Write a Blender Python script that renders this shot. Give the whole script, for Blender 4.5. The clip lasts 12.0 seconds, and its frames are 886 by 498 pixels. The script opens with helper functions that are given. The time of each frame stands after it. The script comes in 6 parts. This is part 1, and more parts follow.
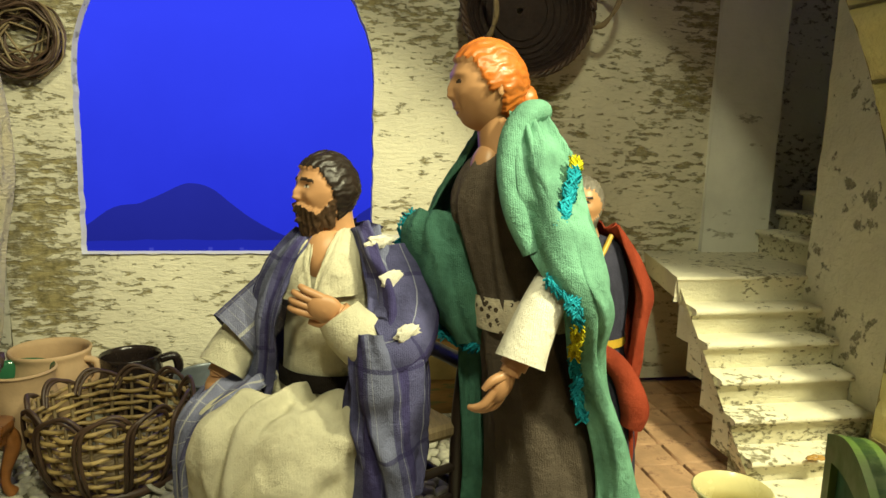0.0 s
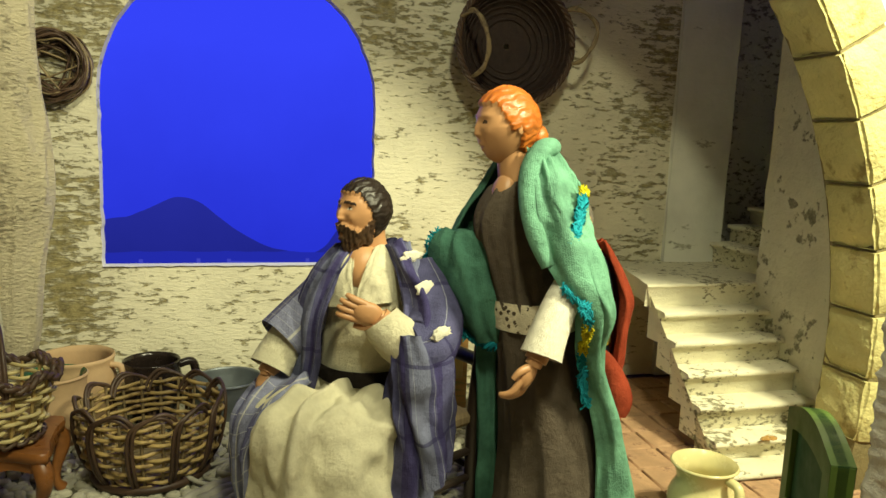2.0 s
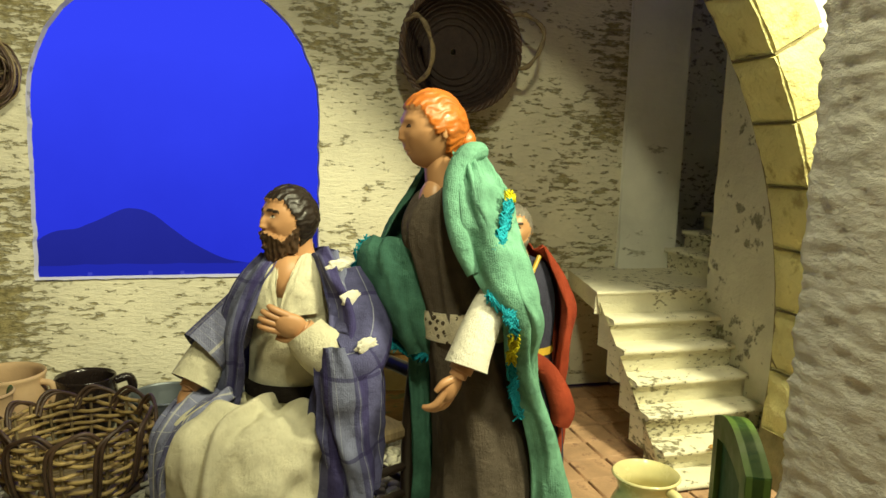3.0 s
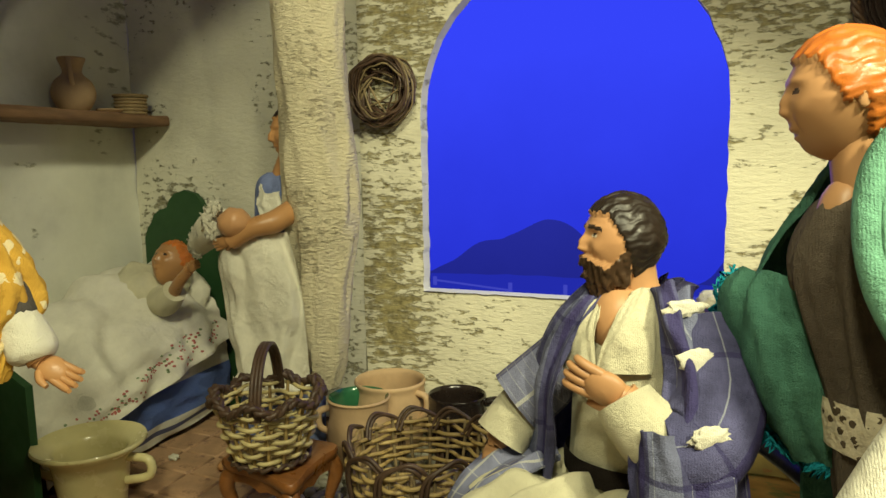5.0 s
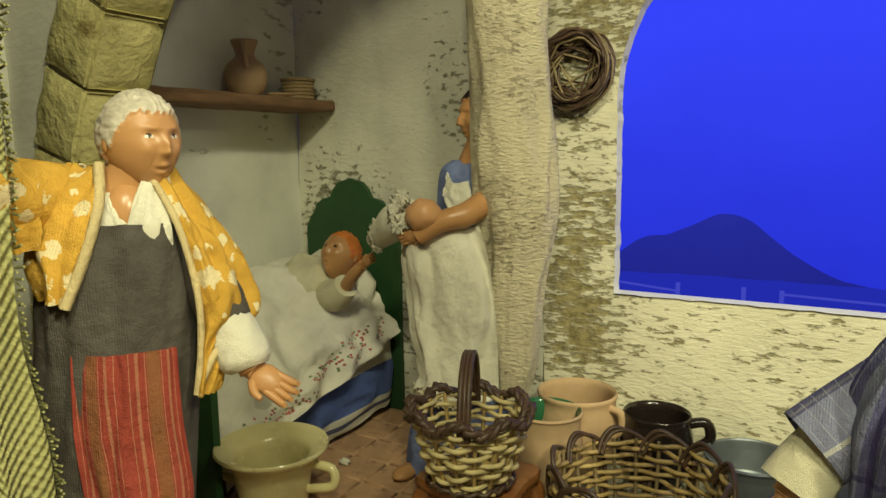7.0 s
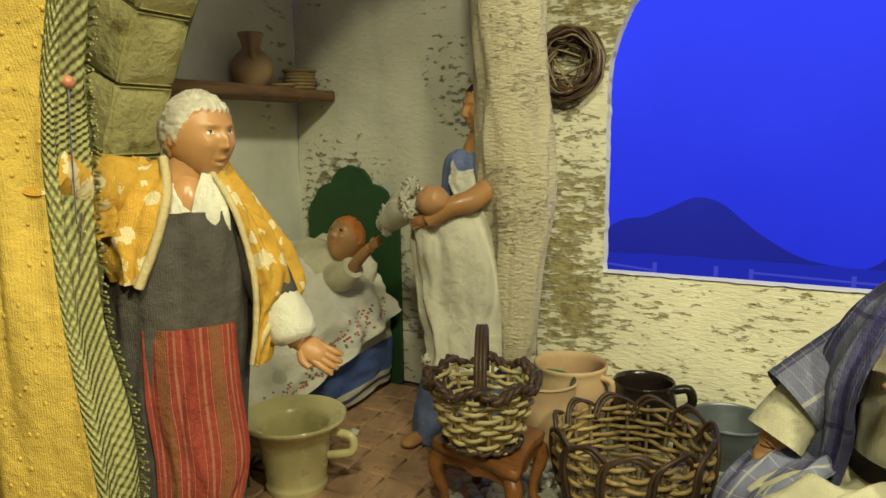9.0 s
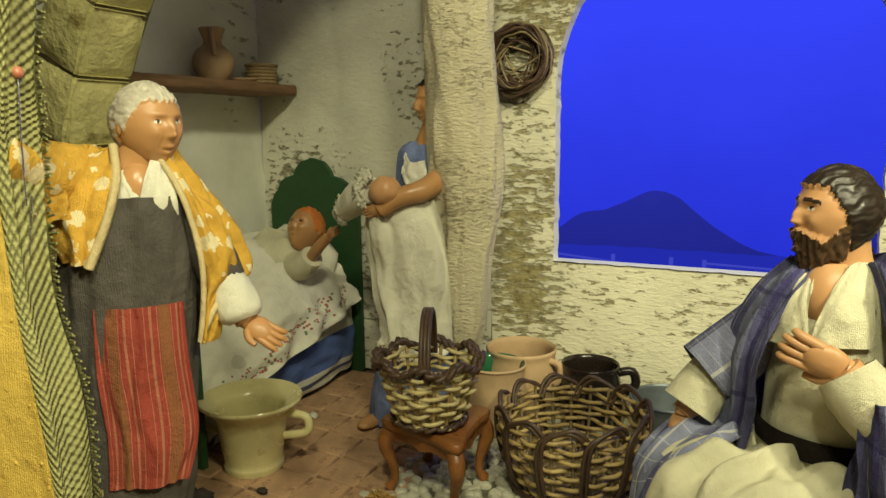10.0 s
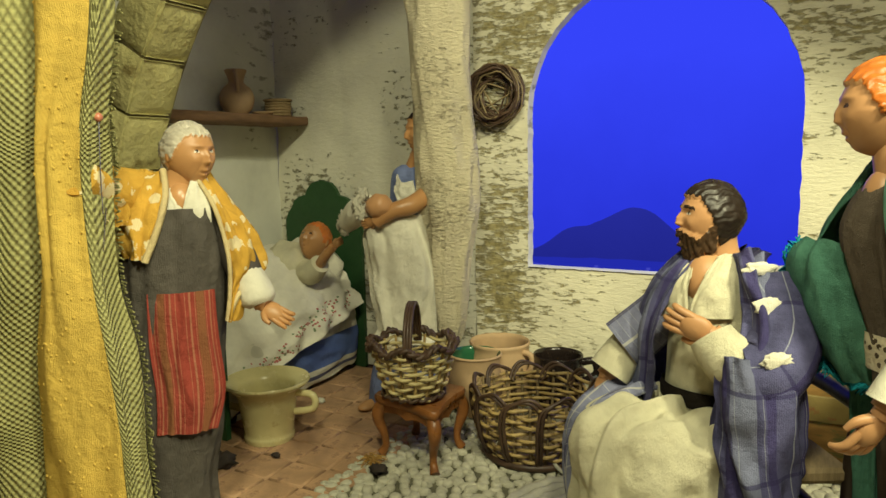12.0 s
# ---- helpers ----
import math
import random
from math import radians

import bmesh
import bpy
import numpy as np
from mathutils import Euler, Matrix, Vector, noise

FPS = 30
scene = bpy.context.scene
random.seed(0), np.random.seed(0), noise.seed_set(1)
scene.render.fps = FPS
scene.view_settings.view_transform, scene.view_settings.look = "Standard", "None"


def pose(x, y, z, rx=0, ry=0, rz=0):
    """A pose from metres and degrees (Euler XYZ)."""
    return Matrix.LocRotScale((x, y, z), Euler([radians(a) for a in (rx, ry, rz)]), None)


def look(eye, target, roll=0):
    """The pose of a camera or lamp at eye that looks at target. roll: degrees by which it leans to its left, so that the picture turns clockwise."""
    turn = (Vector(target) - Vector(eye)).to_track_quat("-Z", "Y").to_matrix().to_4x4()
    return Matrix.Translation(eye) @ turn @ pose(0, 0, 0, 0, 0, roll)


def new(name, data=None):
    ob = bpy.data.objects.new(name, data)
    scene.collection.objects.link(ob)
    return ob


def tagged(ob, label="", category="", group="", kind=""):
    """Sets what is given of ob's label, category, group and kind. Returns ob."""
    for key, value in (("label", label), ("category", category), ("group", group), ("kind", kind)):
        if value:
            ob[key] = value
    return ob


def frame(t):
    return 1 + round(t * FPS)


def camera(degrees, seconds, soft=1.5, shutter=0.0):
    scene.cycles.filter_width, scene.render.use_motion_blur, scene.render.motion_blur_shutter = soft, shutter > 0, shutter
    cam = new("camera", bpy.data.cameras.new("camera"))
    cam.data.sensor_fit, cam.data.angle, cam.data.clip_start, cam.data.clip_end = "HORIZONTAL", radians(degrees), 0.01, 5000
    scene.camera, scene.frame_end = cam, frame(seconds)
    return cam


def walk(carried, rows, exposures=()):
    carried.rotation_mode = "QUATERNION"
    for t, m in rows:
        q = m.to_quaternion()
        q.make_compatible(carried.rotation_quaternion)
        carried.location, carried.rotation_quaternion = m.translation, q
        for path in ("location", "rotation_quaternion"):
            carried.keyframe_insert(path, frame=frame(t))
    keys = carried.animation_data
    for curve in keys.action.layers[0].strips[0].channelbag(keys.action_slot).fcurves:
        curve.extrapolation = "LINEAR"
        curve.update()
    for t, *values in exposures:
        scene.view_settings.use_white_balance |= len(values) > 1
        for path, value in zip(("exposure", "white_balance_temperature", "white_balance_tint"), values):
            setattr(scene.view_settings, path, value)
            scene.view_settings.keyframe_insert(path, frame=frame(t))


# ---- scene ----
cam = camera(65.0, 12.0)
PATH = [
    (0, (0.0271, 0.0093, 0.3383), (0.3840, 1.9497, 0.0103), 1.65),
    (0.5, (0.0332, 0.0031, 0.3367), (0.3872, 1.9447, 0.0127), 1.64),
    (1, (0.0110, -0.0141, 0.3416), (0.3662, 1.9296, 0.0325), 1.74),
    (1.5, (-0.0137, -0.0341, 0.3476), (0.3928, 1.9007, 0.0459), 2.02),
    (2, (-0.0559, -0.0622, 0.3551), (0.4539, 1.8484, 0.0557), 2.18),
    (2.5, (-0.0753, -0.0813, 0.3541), (0.5479, 1.7983, 0.0733), 2.65),
    (2.7, (-0.0541, -0.0759, 0.3518), (0.5786, 1.8018, 0.0802), 2.16),
    (4.3, (0.1160, 0.0377, 0.3567), (-0.2189, 1.9890, 0.0732), 0.63),
    (4.5, (0.1059, 0.0441, 0.3534), (-0.3254, 1.9789, 0.0879), 0.73),
    (5, (0.0913, 0.1085, 0.3431), (-0.6465, 1.9506, 0.0934), -0.92),
    (5.5, (0.0556, 0.1253, 0.3363), (-0.8346, 1.9003, 0.0980), -0.55),
    (6, (0.0263, 0.1383, 0.3356), (-0.9223, 1.8816, 0.0889), -1.14),
    (6.5, (-0.0042, 0.1435, 0.3373), (-1.0079, 1.8551, 0.0864), -1.92),
    (7, (-0.0282, 0.1396, 0.3425), (-1.0311, 1.8477, 0.0657), -0.83),
    (8.8, (-0.0432, 0.0806, 0.3486), (-0.9525, 1.8331, 0.0295), -0.89),
    (9, (-0.0381, 0.0748, 0.3509), (-0.9558, 1.8215, 0.0240), -0.80),
    (9.5, (-0.0199, 0.0625, 0.3496), (-0.9185, 1.8173, 0.0133), -0.98),
    (10, (0.0031, 0.0605, 0.3457), (-0.8635, 1.8315, 0.0105), -0.63),
    (10.5, (0.0308, 0.0436, 0.3455), (-0.8951, 1.7875, 0.0269), -0.72),
    (11, (0.0598, 0.0053, 0.3465), (-0.9080, 1.7299, 0.0479), -0.88),
    (11.5, (0.0858, -0.0214, 0.3459), (-0.8565, 1.7196, 0.0614), -1.03),
    (12, (0.1017, -0.0473, 0.3473), (-0.8144, 1.7099, 0.0770), -1.09),
]
walk(cam, [(t, look(eye, target, roll)) for t, eye, target, roll in PATH])
# ---- surroundings and lamps ----
world = bpy.data.worlds.new("room")
scene.world = world
world.use_nodes = True
world.node_tree.nodes["Background"].inputs[0].default_value = (1.0, 0.92, 0.62, 1)
world.node_tree.nodes["Background"].inputs[1].default_value = 0.038


def lamp(name, eye, target, watts, size, colour):
    data = bpy.data.lights.new(name, "AREA")
    data.energy, data.size, data.color = watts, size, colour
    ob = new(name, data)
    ob.matrix_world = look(eye, target)
    return ob


lamp("spot_lamp_right", (0.58, 0.02, 0.88), (0.44, 0.60, 0.06), 14.5, 0.10, (1.0, 0.96, 0.60))
lamp("spot_lamp_middle", (0.30, 0.0, 1.14), (0.30, 0.66, 0.06), 5.2, 0.10, (1.0, 0.96, 0.62))
lamp("spot_lamp_left", (0.05, -0.12, 0.92), (-0.38, 0.74, 0.12), 4.7, 0.10, (1.0, 0.97, 0.62))


# ---- shapes ----
TAU = math.tau


def spline(points, n):
    """n + 1 points along a smooth line through the given ones (of any length)."""
    p = [np.array(q, float) for q in points]
    out = []
    for i in range(n + 1):
        s = i / n * (len(p) - 1)
        k = min(int(s), len(p) - 2)
        f = s - k
        a, b, c, d = p[max(k - 1, 0)], p[k], p[k + 1], p[min(k + 2, len(p) - 1)]
        out.append(0.5 * (2 * b + (c - a) * f + (2 * a - 5 * b + 4 * c - d) * f * f + (3 * b - a - 3 * c + d) * f ** 3))
    return out


class Shape:
    """Vertices, faces, material numbers and UVs of one mesh."""

    def __init__(self):
        self.v, self.f, self.m, self.uv = [], [], [], []

    def grid(self, rows, mat=0, wrap=False, flip=False, pick=None):
        base, nr, nc = len(self.v), len(rows), len(rows[0])
        for i, row in enumerate(rows):
            for j, p in enumerate(row):
                self.v.append(tuple(p))
                self.uv.append((j / max(nc - (0 if wrap else 1), 1), i / max(nr - 1, 1)))
        for i in range(nr - 1):
            for j in range(nc if wrap else nc - 1):
                k = (j + 1) % nc
                q = [base + i * nc + j, base + i * nc + k, base + (i + 1) * nc + k, base + (i + 1) * nc + j]
                self.f.append(q[::-1] if flip else q)
                self.m.append(pick(i, j) if pick else mat)
        return base

    def fan(self, ring, mat=0, flip=False):
        base = len(self.v)
        c = np.mean([np.array(p) for p in ring], axis=0)
        for p in [c, *ring]:
            self.v.append(tuple(p))
            self.uv.append((0.5, 0.5))
        n = len(ring)
        for j in range(n):
            q = [base, base + 1 + j, base + 1 + (j + 1) % n]
            self.f.append(q[::-1] if flip else q)
            self.m.append(mat)

    def loft(self, rings, mat=0, n=40, steps=6, folds=0, depth=0.0, seed=0.0, caps=True, pick=None):
        """Rings of (x, y, z, half width, half depth, turn in degrees); folds run down it."""
        line = spline(rings, steps * (len(rings) - 1))
        rows = []
        for i, (x, y, z, a, b, turn) in enumerate(line):
            w, row = radians(turn), []
            grow = i / (len(line) - 1)
            for j in range(n):
                t = TAU * j / n
                k = 1.0
                if folds:
                    wob = noise.noise((3 * math.cos(t) + seed, 3 * math.sin(t), z * 14 + seed))
                    k += depth * (math.sin(folds * t + 3.0 * wob + seed) * 0.6 + 0.9 * wob)
                px, py = a * k * math.cos(t), b * k * math.sin(t)
                row.append((x + px * math.cos(w) - py * math.sin(w), y + px * math.sin(w) + py * math.cos(w), z))
            rows.append(row)
        up = line[-1][2] > line[0][2]
        self.grid(rows, mat, wrap=True, flip=not up, pick=pick)
        if caps:
            self.fan(rows[0], mat, flip=up)
            self.fan(rows[-1], mat, flip=not up)

    def tube(self, points, radius, mat=0, n=8, steps=4, caps=True, closed=False):
        """A round bar along points; radius may be one number or one for each point."""
        if closed:
            path = [np.array(p, float) for p in points]
            rad = [radius] * len(path)
        else:
            path = spline(points, steps * (len(points) - 1))
            rad = [float(r[0]) for r in spline([(r,) for r in radius], len(path) - 1)] if isinstance(radius, (list, tuple)) else [radius] * len(path)
        rows, last = [], None
        m = len(path)
        for i, p in enumerate(path):
            d = path[(i + 1) % m] - path[i - 1] if closed else path[min(i + 1, m - 1)] - path[max(i - 1, 0)]
            d = d / (np.linalg.norm(d) + 1e-12)
            if last is None:
                ref = np.array((0, 0, 1.0)) if abs(d[2]) < 0.9 else np.array((1.0, 0, 0))
                last = np.cross(d, ref)
            s = last - d * (last @ d)
            s /= np.linalg.norm(s) + 1e-12
            u = np.cross(d, s)
            last = s
            rows.append([p + rad[i] * (math.cos(TAU * j / n) * s + math.sin(TAU * j / n) * u) for j in range(n)])
        if closed:
            rows.append(rows[0])
        self.grid(rows, mat, wrap=True, flip=False)
        if caps and not closed:
            self.fan(rows[0], mat, flip=True)
            self.fan(rows[-1], mat)

    def ball(self, c, r, mat=0, n=20, rough=0.0, axes=None, seed=0.0):
        r = (r, r, r) if isinstance(r, (int, float)) else r
        ax = np.array(axes, float) if axes is not None else np.eye(3)
        rows = []
        for i in range(n // 2 + 1):
            a = math.pi * (i / (n // 2)) - math.pi / 2
            row = []
            for j in range(n):
                t = TAU * j / n
                d = np.array((math.cos(a) * math.cos(t), math.cos(a) * math.sin(t), math.sin(a)))
                k = 1 + rough * noise.noise(Vector(d * 2.2) + Vector((seed, seed, 0)))
                row.append(np.array(c) + k * (d[0] * r[0] * ax[0] + d[1] * r[1] * ax[1] + d[2] * r[2] * ax[2]))
            rows.append(row)
        self.grid(rows, mat, wrap=True)

    def patch(self, net, mat=0, nu=40, nv=40, thick=0.0015, folds=0.0, count=5, seed=0.0, along="v", pick=None, fine=1.0):
        """Cloth through a net of points (rows of equal length), with soft folds that run along the rows or across them."""
        a = [spline(row, nu) for row in net]
        cols = [spline([row[j] for row in a], nv) for j in range(nu + 1)]
        g = np.array([[cols[j][i] for j in range(nu + 1)] for i in range(nv + 1)])
        du, dv = np.gradient(g, axis=1), np.gradient(g, axis=0)
        nrm = np.cross(du, dv)
        nrm /= np.linalg.norm(nrm, axis=2, keepdims=True) + 1e-12
        for i in range(nv + 1):
            for j in range(nu + 1):
                u, v = j / nu, i / nv
                wob = noise.noise((u * 4 + seed, v * 3, seed))
                s = (u if along == "v" else v) * count * TAU
                small = noise.noise((u * 14 + seed, v * 9, 2.0 + seed)) * 0.35 * fine
                g[i, j] += nrm[i, j] * folds * (math.sin(s + 4.0 * wob + seed) + 0.8 * wob + small)
        self.grid(g, mat, pick=pick)
        back = g - nrm * thick
        self.grid(back, mat, flip=True, pick=pick)
        rim = [(g[0, j], back[0, j]) for j in range(nu + 1)] + [(g[i, nu], back[i, nu]) for i in range(nv + 1)]
        rim += [(g[nv, nu - j], back[nv, nu - j]) for j in range(nu + 1)] + [(g[nv - i, 0], back[nv - i, 0]) for i in range(nv + 1)]
        self.grid(rim, mat)
        return g

    def box(self, lo, hi, mat=0):
        base = len(self.v)
        for k in range(8):
            self.v.append(tuple((hi if k >> i & 1 else lo)[i] for i in range(3)))
            self.uv.append((k & 1, k >> 2 & 1))
        for q in ((0, 2, 3, 1), (4, 5, 7, 6), (0, 1, 5, 4), (2, 6, 7, 3), (0, 4, 6, 2), (1, 3, 7, 5)):
            self.f.append([base + i for i in q])
            self.m.append(mat)

    def spin(self, profile, c, mat=0, n=40, axis="z", steps=3, pick=None, wob=0.0):
        """A turned form: profile of (radius, height) about an upright axis at c, or along y."""
        line = spline(profile, steps * (len(profile) - 1))
        rows = []
        for r, h in line:
            row = []
            for j in range(n):
                t = TAU * j / n
                k = r * (1 + wob * math.sin(2 * t + h * 30))
                p = (k * math.cos(t), k * math.sin(t), h) if axis == "z" else (k * math.cos(t), -h, k * math.sin(t))
                row.append((c[0] + p[0], c[1] + p[1], c[2] + p[2]))
            rows.append(row)
        self.grid(rows, mat, wrap=True, pick=pick)

    def done(self, name, mats, parent=None, label="", smooth=True, bevel=0.0):
        me = bpy.data.meshes.new(name)
        me.from_pydata(self.v, [], self.f)
        for m in mats if isinstance(mats, (list, tuple)) else [mats]:
            me.materials.append(m)
        me.polygons.foreach_set("material_index", self.m)
        layer = me.uv_layers.new(name="UVMap")
        flat = [c for f in self.f for i in f for c in self.uv[i]]
        layer.data.foreach_set("uv", flat)
        me.polygons.foreach_set("use_smooth", [smooth] * len(self.f))
        me.update()
        ob = new(name, me)
        if bevel:
            mod = ob.modifiers.new("edge", "BEVEL")
            mod.width, mod.segments, mod.limit_method = bevel, 2, "ANGLE"
        if parent is not None:
            ob.parent = parent
        if label:
            ob["label"] = label
        return ob


def part(name, shape, mats, parent, label="", smooth=True, bevel=0.0):
    return shape.done(name, mats, parent, label, smooth, bevel)


def thing(name, label, category, group="", base=(0, 0, 0)):
    return tagged(new(name), label, category, group)


# ---- materials ----
class Nodes:
    """A short way to wire a material."""

    def __init__(self, name):
        self.mat = bpy.data.materials.new(name)
        self.mat.use_nodes = True
        self.t = self.mat.node_tree
        self.b = self.t.nodes["Principled BSDF"]
        self.co = self.t.nodes.new("ShaderNodeTexCoord")

    def link(self, a, b):
        self.t.links.new(a, b)

    def mapped(self, scale=(1, 1, 1), source="Object", turn=(0, 0, 0)):
        m = self.t.nodes.new("ShaderNodeMapping")
        m.inputs["Scale"].default_value = scale
        m.inputs["Rotation"].default_value = [radians(a) for a in turn]
        self.link(self.co.outputs[source], m.inputs["Vector"])
        return m.outputs[0]

    def noise(self, scale, detail=4.0, vec=None, rough=0.6):
        n = self.t.nodes.new("ShaderNodeTexNoise")
        n.inputs["Scale"].default_value, n.inputs["Detail"].default_value, n.inputs["Roughness"].default_value = scale, detail, rough
        self.link(vec if vec is not None else self.co.outputs["Object"], n.inputs["Vector"])
        return n.outputs["Fac"]

    def ramp(self, fac, *stops):
        r = self.t.nodes.new("ShaderNodeValToRGB")
        e = r.color_ramp.elements
        while len(e) < len(stops):
            e.new(0.5)
        for k, (pos, col) in zip(e, stops):
            k.position = pos
            k.color = (*col, 1) if isinstance(col, tuple) else (col, col, col, 1)
        self.link(fac, r.inputs[0])
        return r.outputs[0]

    def mix(self, fac, a, b, how="MIX"):
        m = self.t.nodes.new("ShaderNodeMix")
        m.data_type, m.blend_type = "RGBA", how
        for value, slot in ((fac, m.inputs[0]), (a, m.inputs[6]), (b, m.inputs[7])):
            if isinstance(value, (int, float)):
                slot.default_value = value
            elif isinstance(value, tuple):
                slot.default_value = (*value, 1)
            else:
                self.link(value, slot)
        return m.outputs[2]

    def calc(self, how, a, b=0.0):
        m = self.t.nodes.new("ShaderNodeMath")
        m.operation = how
        for value, slot in ((a, m.inputs[0]), (b, m.inputs[1])):
            if isinstance(value, (int, float)):
                slot.default_value = value
            else:
                self.link(value, slot)
        return m.outputs[0]

    def finish(self, colour, rough=0.8, height=None, strength=0.5, dist=0.002, metal=0.0, spec=0.5):
        if isinstance(colour, tuple):
            self.b.inputs["Base Color"].default_value = (*colour, 1)
        else:
            self.link(colour, self.b.inputs["Base Color"])
        if isinstance(rough, (int, float)):
            self.b.inputs["Roughness"].default_value = rough
        else:
            self.link(rough, self.b.inputs["Roughness"])
        self.b.inputs["Metallic"].default_value = metal
        self.b.inputs["Specular IOR Level"].default_value = spec
        if height is not None:
            n = self.t.nodes.new("ShaderNodeBump")
            n.inputs["Strength"].default_value, n.inputs["Distance"].default_value = strength, dist
            self.link(height, n.inputs["Height"])
            self.link(n.outputs[0], self.b.inputs["Normal"])
        return self.mat


def shade(c, k):
    return tuple(min(1.0, x * k) for x in c)


def plaster(name, base, chip, amount=0.54, stretch=(42, 42, 130), relief=0.0025, patchy=6.0):
    """Uneven limewash over a rough coat, with worn chips that run along the trowel's way."""
    k = Nodes(name)
    v = k.mapped(stretch)
    marks = k.noise(1.6, 7, v, 0.62)
    zones = k.noise(patchy, 3)
    both = k.calc("ADD", marks, k.calc("MULTIPLY", k.calc("SUBTRACT", zones, 0.5), 0.8))
    chips = k.ramp(both, (amount, 0.0), (amount + 0.045, 0.7), (amount + 0.16, 1.0))
    tone = k.ramp(k.noise(9, 6), (0.25, shade(base, 0.76)), (0.5, shade(base, 0.96)), (0.75, shade(base, 1.07)))
    dark = k.ramp(k.noise(140, 3), (0.35, shade(chip, 0.6)), (0.7, shade(chip, 1.35)))
    col = k.mix(chips, tone, dark)
    coat = k.noise(1.0, 6, k.mapped(tuple(s * 2.2 for s in stretch)), 0.65)
    height = k.calc("SUBTRACT", k.calc("ADD", coat, k.calc("MULTIPLY", k.noise(45, 4), 0.7)), k.calc("MULTIPLY", chips, 1.1))
    return k.finish(col, 0.92, height, 0.75, relief, spec=0.2)


def cloth(name, base, weave=1500, vary=0.22, stripes=None, rough=0.9, second=None, spots=None):
    """Woven cloth: thread relief, uneven dye; stripes are (repeat, width, colour, across) in the cloth's own measure."""
    k = Nodes(name)
    col = k.ramp(k.noise(38, 5), (0.3, shade(base, 1 - vary)), (0.7, shade(base, 1 + vary)))
    if second:
        col = k.mix(k.ramp(k.noise(26, 3), (0.5, 0.0), (0.62, 1.0)), col, second)
    uv = k.t.nodes.new("ShaderNodeSeparateXYZ")
    k.link(k.co.outputs["UV"], uv.inputs[0])
    for repeat, width, colour, across in stripes or ():
        w = k.calc("FRACT", k.calc("MULTIPLY", uv.outputs[1 if across else 0], repeat))
        mask = k.calc("LESS_THAN", k.calc("ABSOLUTE", k.calc("SUBTRACT", w, 0.5)), width / 2)
        col = k.mix(k.calc("MULTIPLY", mask, 0.85 if repeat <= 1 else 0.65), col, colour)
    if spots:
        scale, limit, colour = spots
        vo = k.t.nodes.new("ShaderNodeTexVoronoi")
        vo.inputs["Scale"].default_value = scale
        k.link(k.co.outputs["Object"], vo.inputs["Vector"])
        petals = k.calc("ADD", vo.outputs["Distance"], k.calc("MULTIPLY", k.noise(scale * 5, 2), 0.35))
        mask = k.calc("MULTIPLY", k.calc("LESS_THAN", petals, limit), k.calc("GREATER_THAN", k.noise(scale * 0.6, 2), 0.47))
        col = k.mix(mask, col, colour)
    wv = k.t.nodes.new("ShaderNodeTexWave")
    wv.inputs["Scale"].default_value, wv.inputs["Distortion"].default_value, wv.inputs["Detail Scale"].default_value = weave / 6, 1.5, 2.0
    k.link(k.co.outputs["Object"], wv.inputs["Vector"])
    height = k.calc("ADD", k.calc("MULTIPLY", wv.outputs["Fac"], 0.12), k.calc("ADD", k.calc("MULTIPLY", k.noise(weave, 2), 0.8), k.calc("MULTIPLY", k.noise(70, 5), 3.4)))
    return k.finish(col, rough, height, 0.8, 0.0016, spec=0.12)


def simple(name, base, rough=0.6, vary=0.25, scale=30, fine=400, strength=0.3, dist=0.001, metal=0.0, second=None, limit=0.55, spec=0.5, stretch=None):
    k = Nodes(name)
    v = k.mapped(stretch) if stretch else None
    col = k.ramp(k.noise(scale, 5, v), (0.28, shade(base, 1 - vary)), (0.72, shade(base, 1 + vary)))
    if second:
        col = k.mix(k.ramp(k.noise(scale * 1.7, 6, v), (limit, 0.0), (limit + 0.08, 1.0)), col, second)
    info = k.t.nodes.new("ShaderNodeObjectInfo")
    col = k.mix(1.0, col, k.ramp(info.outputs["Random"], (0.0, 0.86), (1.0, 1.0)), "MULTIPLY")
    height = k.calc("ADD", k.noise(fine, 3, v), k.calc("MULTIPLY", k.noise(scale * 2, 4, v), 1.2))
    gloss = k.ramp(k.noise(scale * 3, 3), (0.3, max(rough - 0.1, 0.02)), (0.7, min(rough + 0.1, 1.0)))
    return k.finish(col, gloss, height, strength, dist, metal, spec)


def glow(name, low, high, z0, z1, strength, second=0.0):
    """Painted sky or land that emits its colour, graded by height, instead of being lit."""
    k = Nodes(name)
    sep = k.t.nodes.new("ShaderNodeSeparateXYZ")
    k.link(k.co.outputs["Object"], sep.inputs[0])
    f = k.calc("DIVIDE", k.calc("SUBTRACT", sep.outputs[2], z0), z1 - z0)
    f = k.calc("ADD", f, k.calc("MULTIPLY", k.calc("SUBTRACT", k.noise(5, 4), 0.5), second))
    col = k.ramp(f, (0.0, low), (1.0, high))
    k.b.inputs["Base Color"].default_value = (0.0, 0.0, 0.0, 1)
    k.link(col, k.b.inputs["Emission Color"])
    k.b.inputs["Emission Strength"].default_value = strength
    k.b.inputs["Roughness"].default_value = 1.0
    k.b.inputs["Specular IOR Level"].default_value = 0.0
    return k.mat


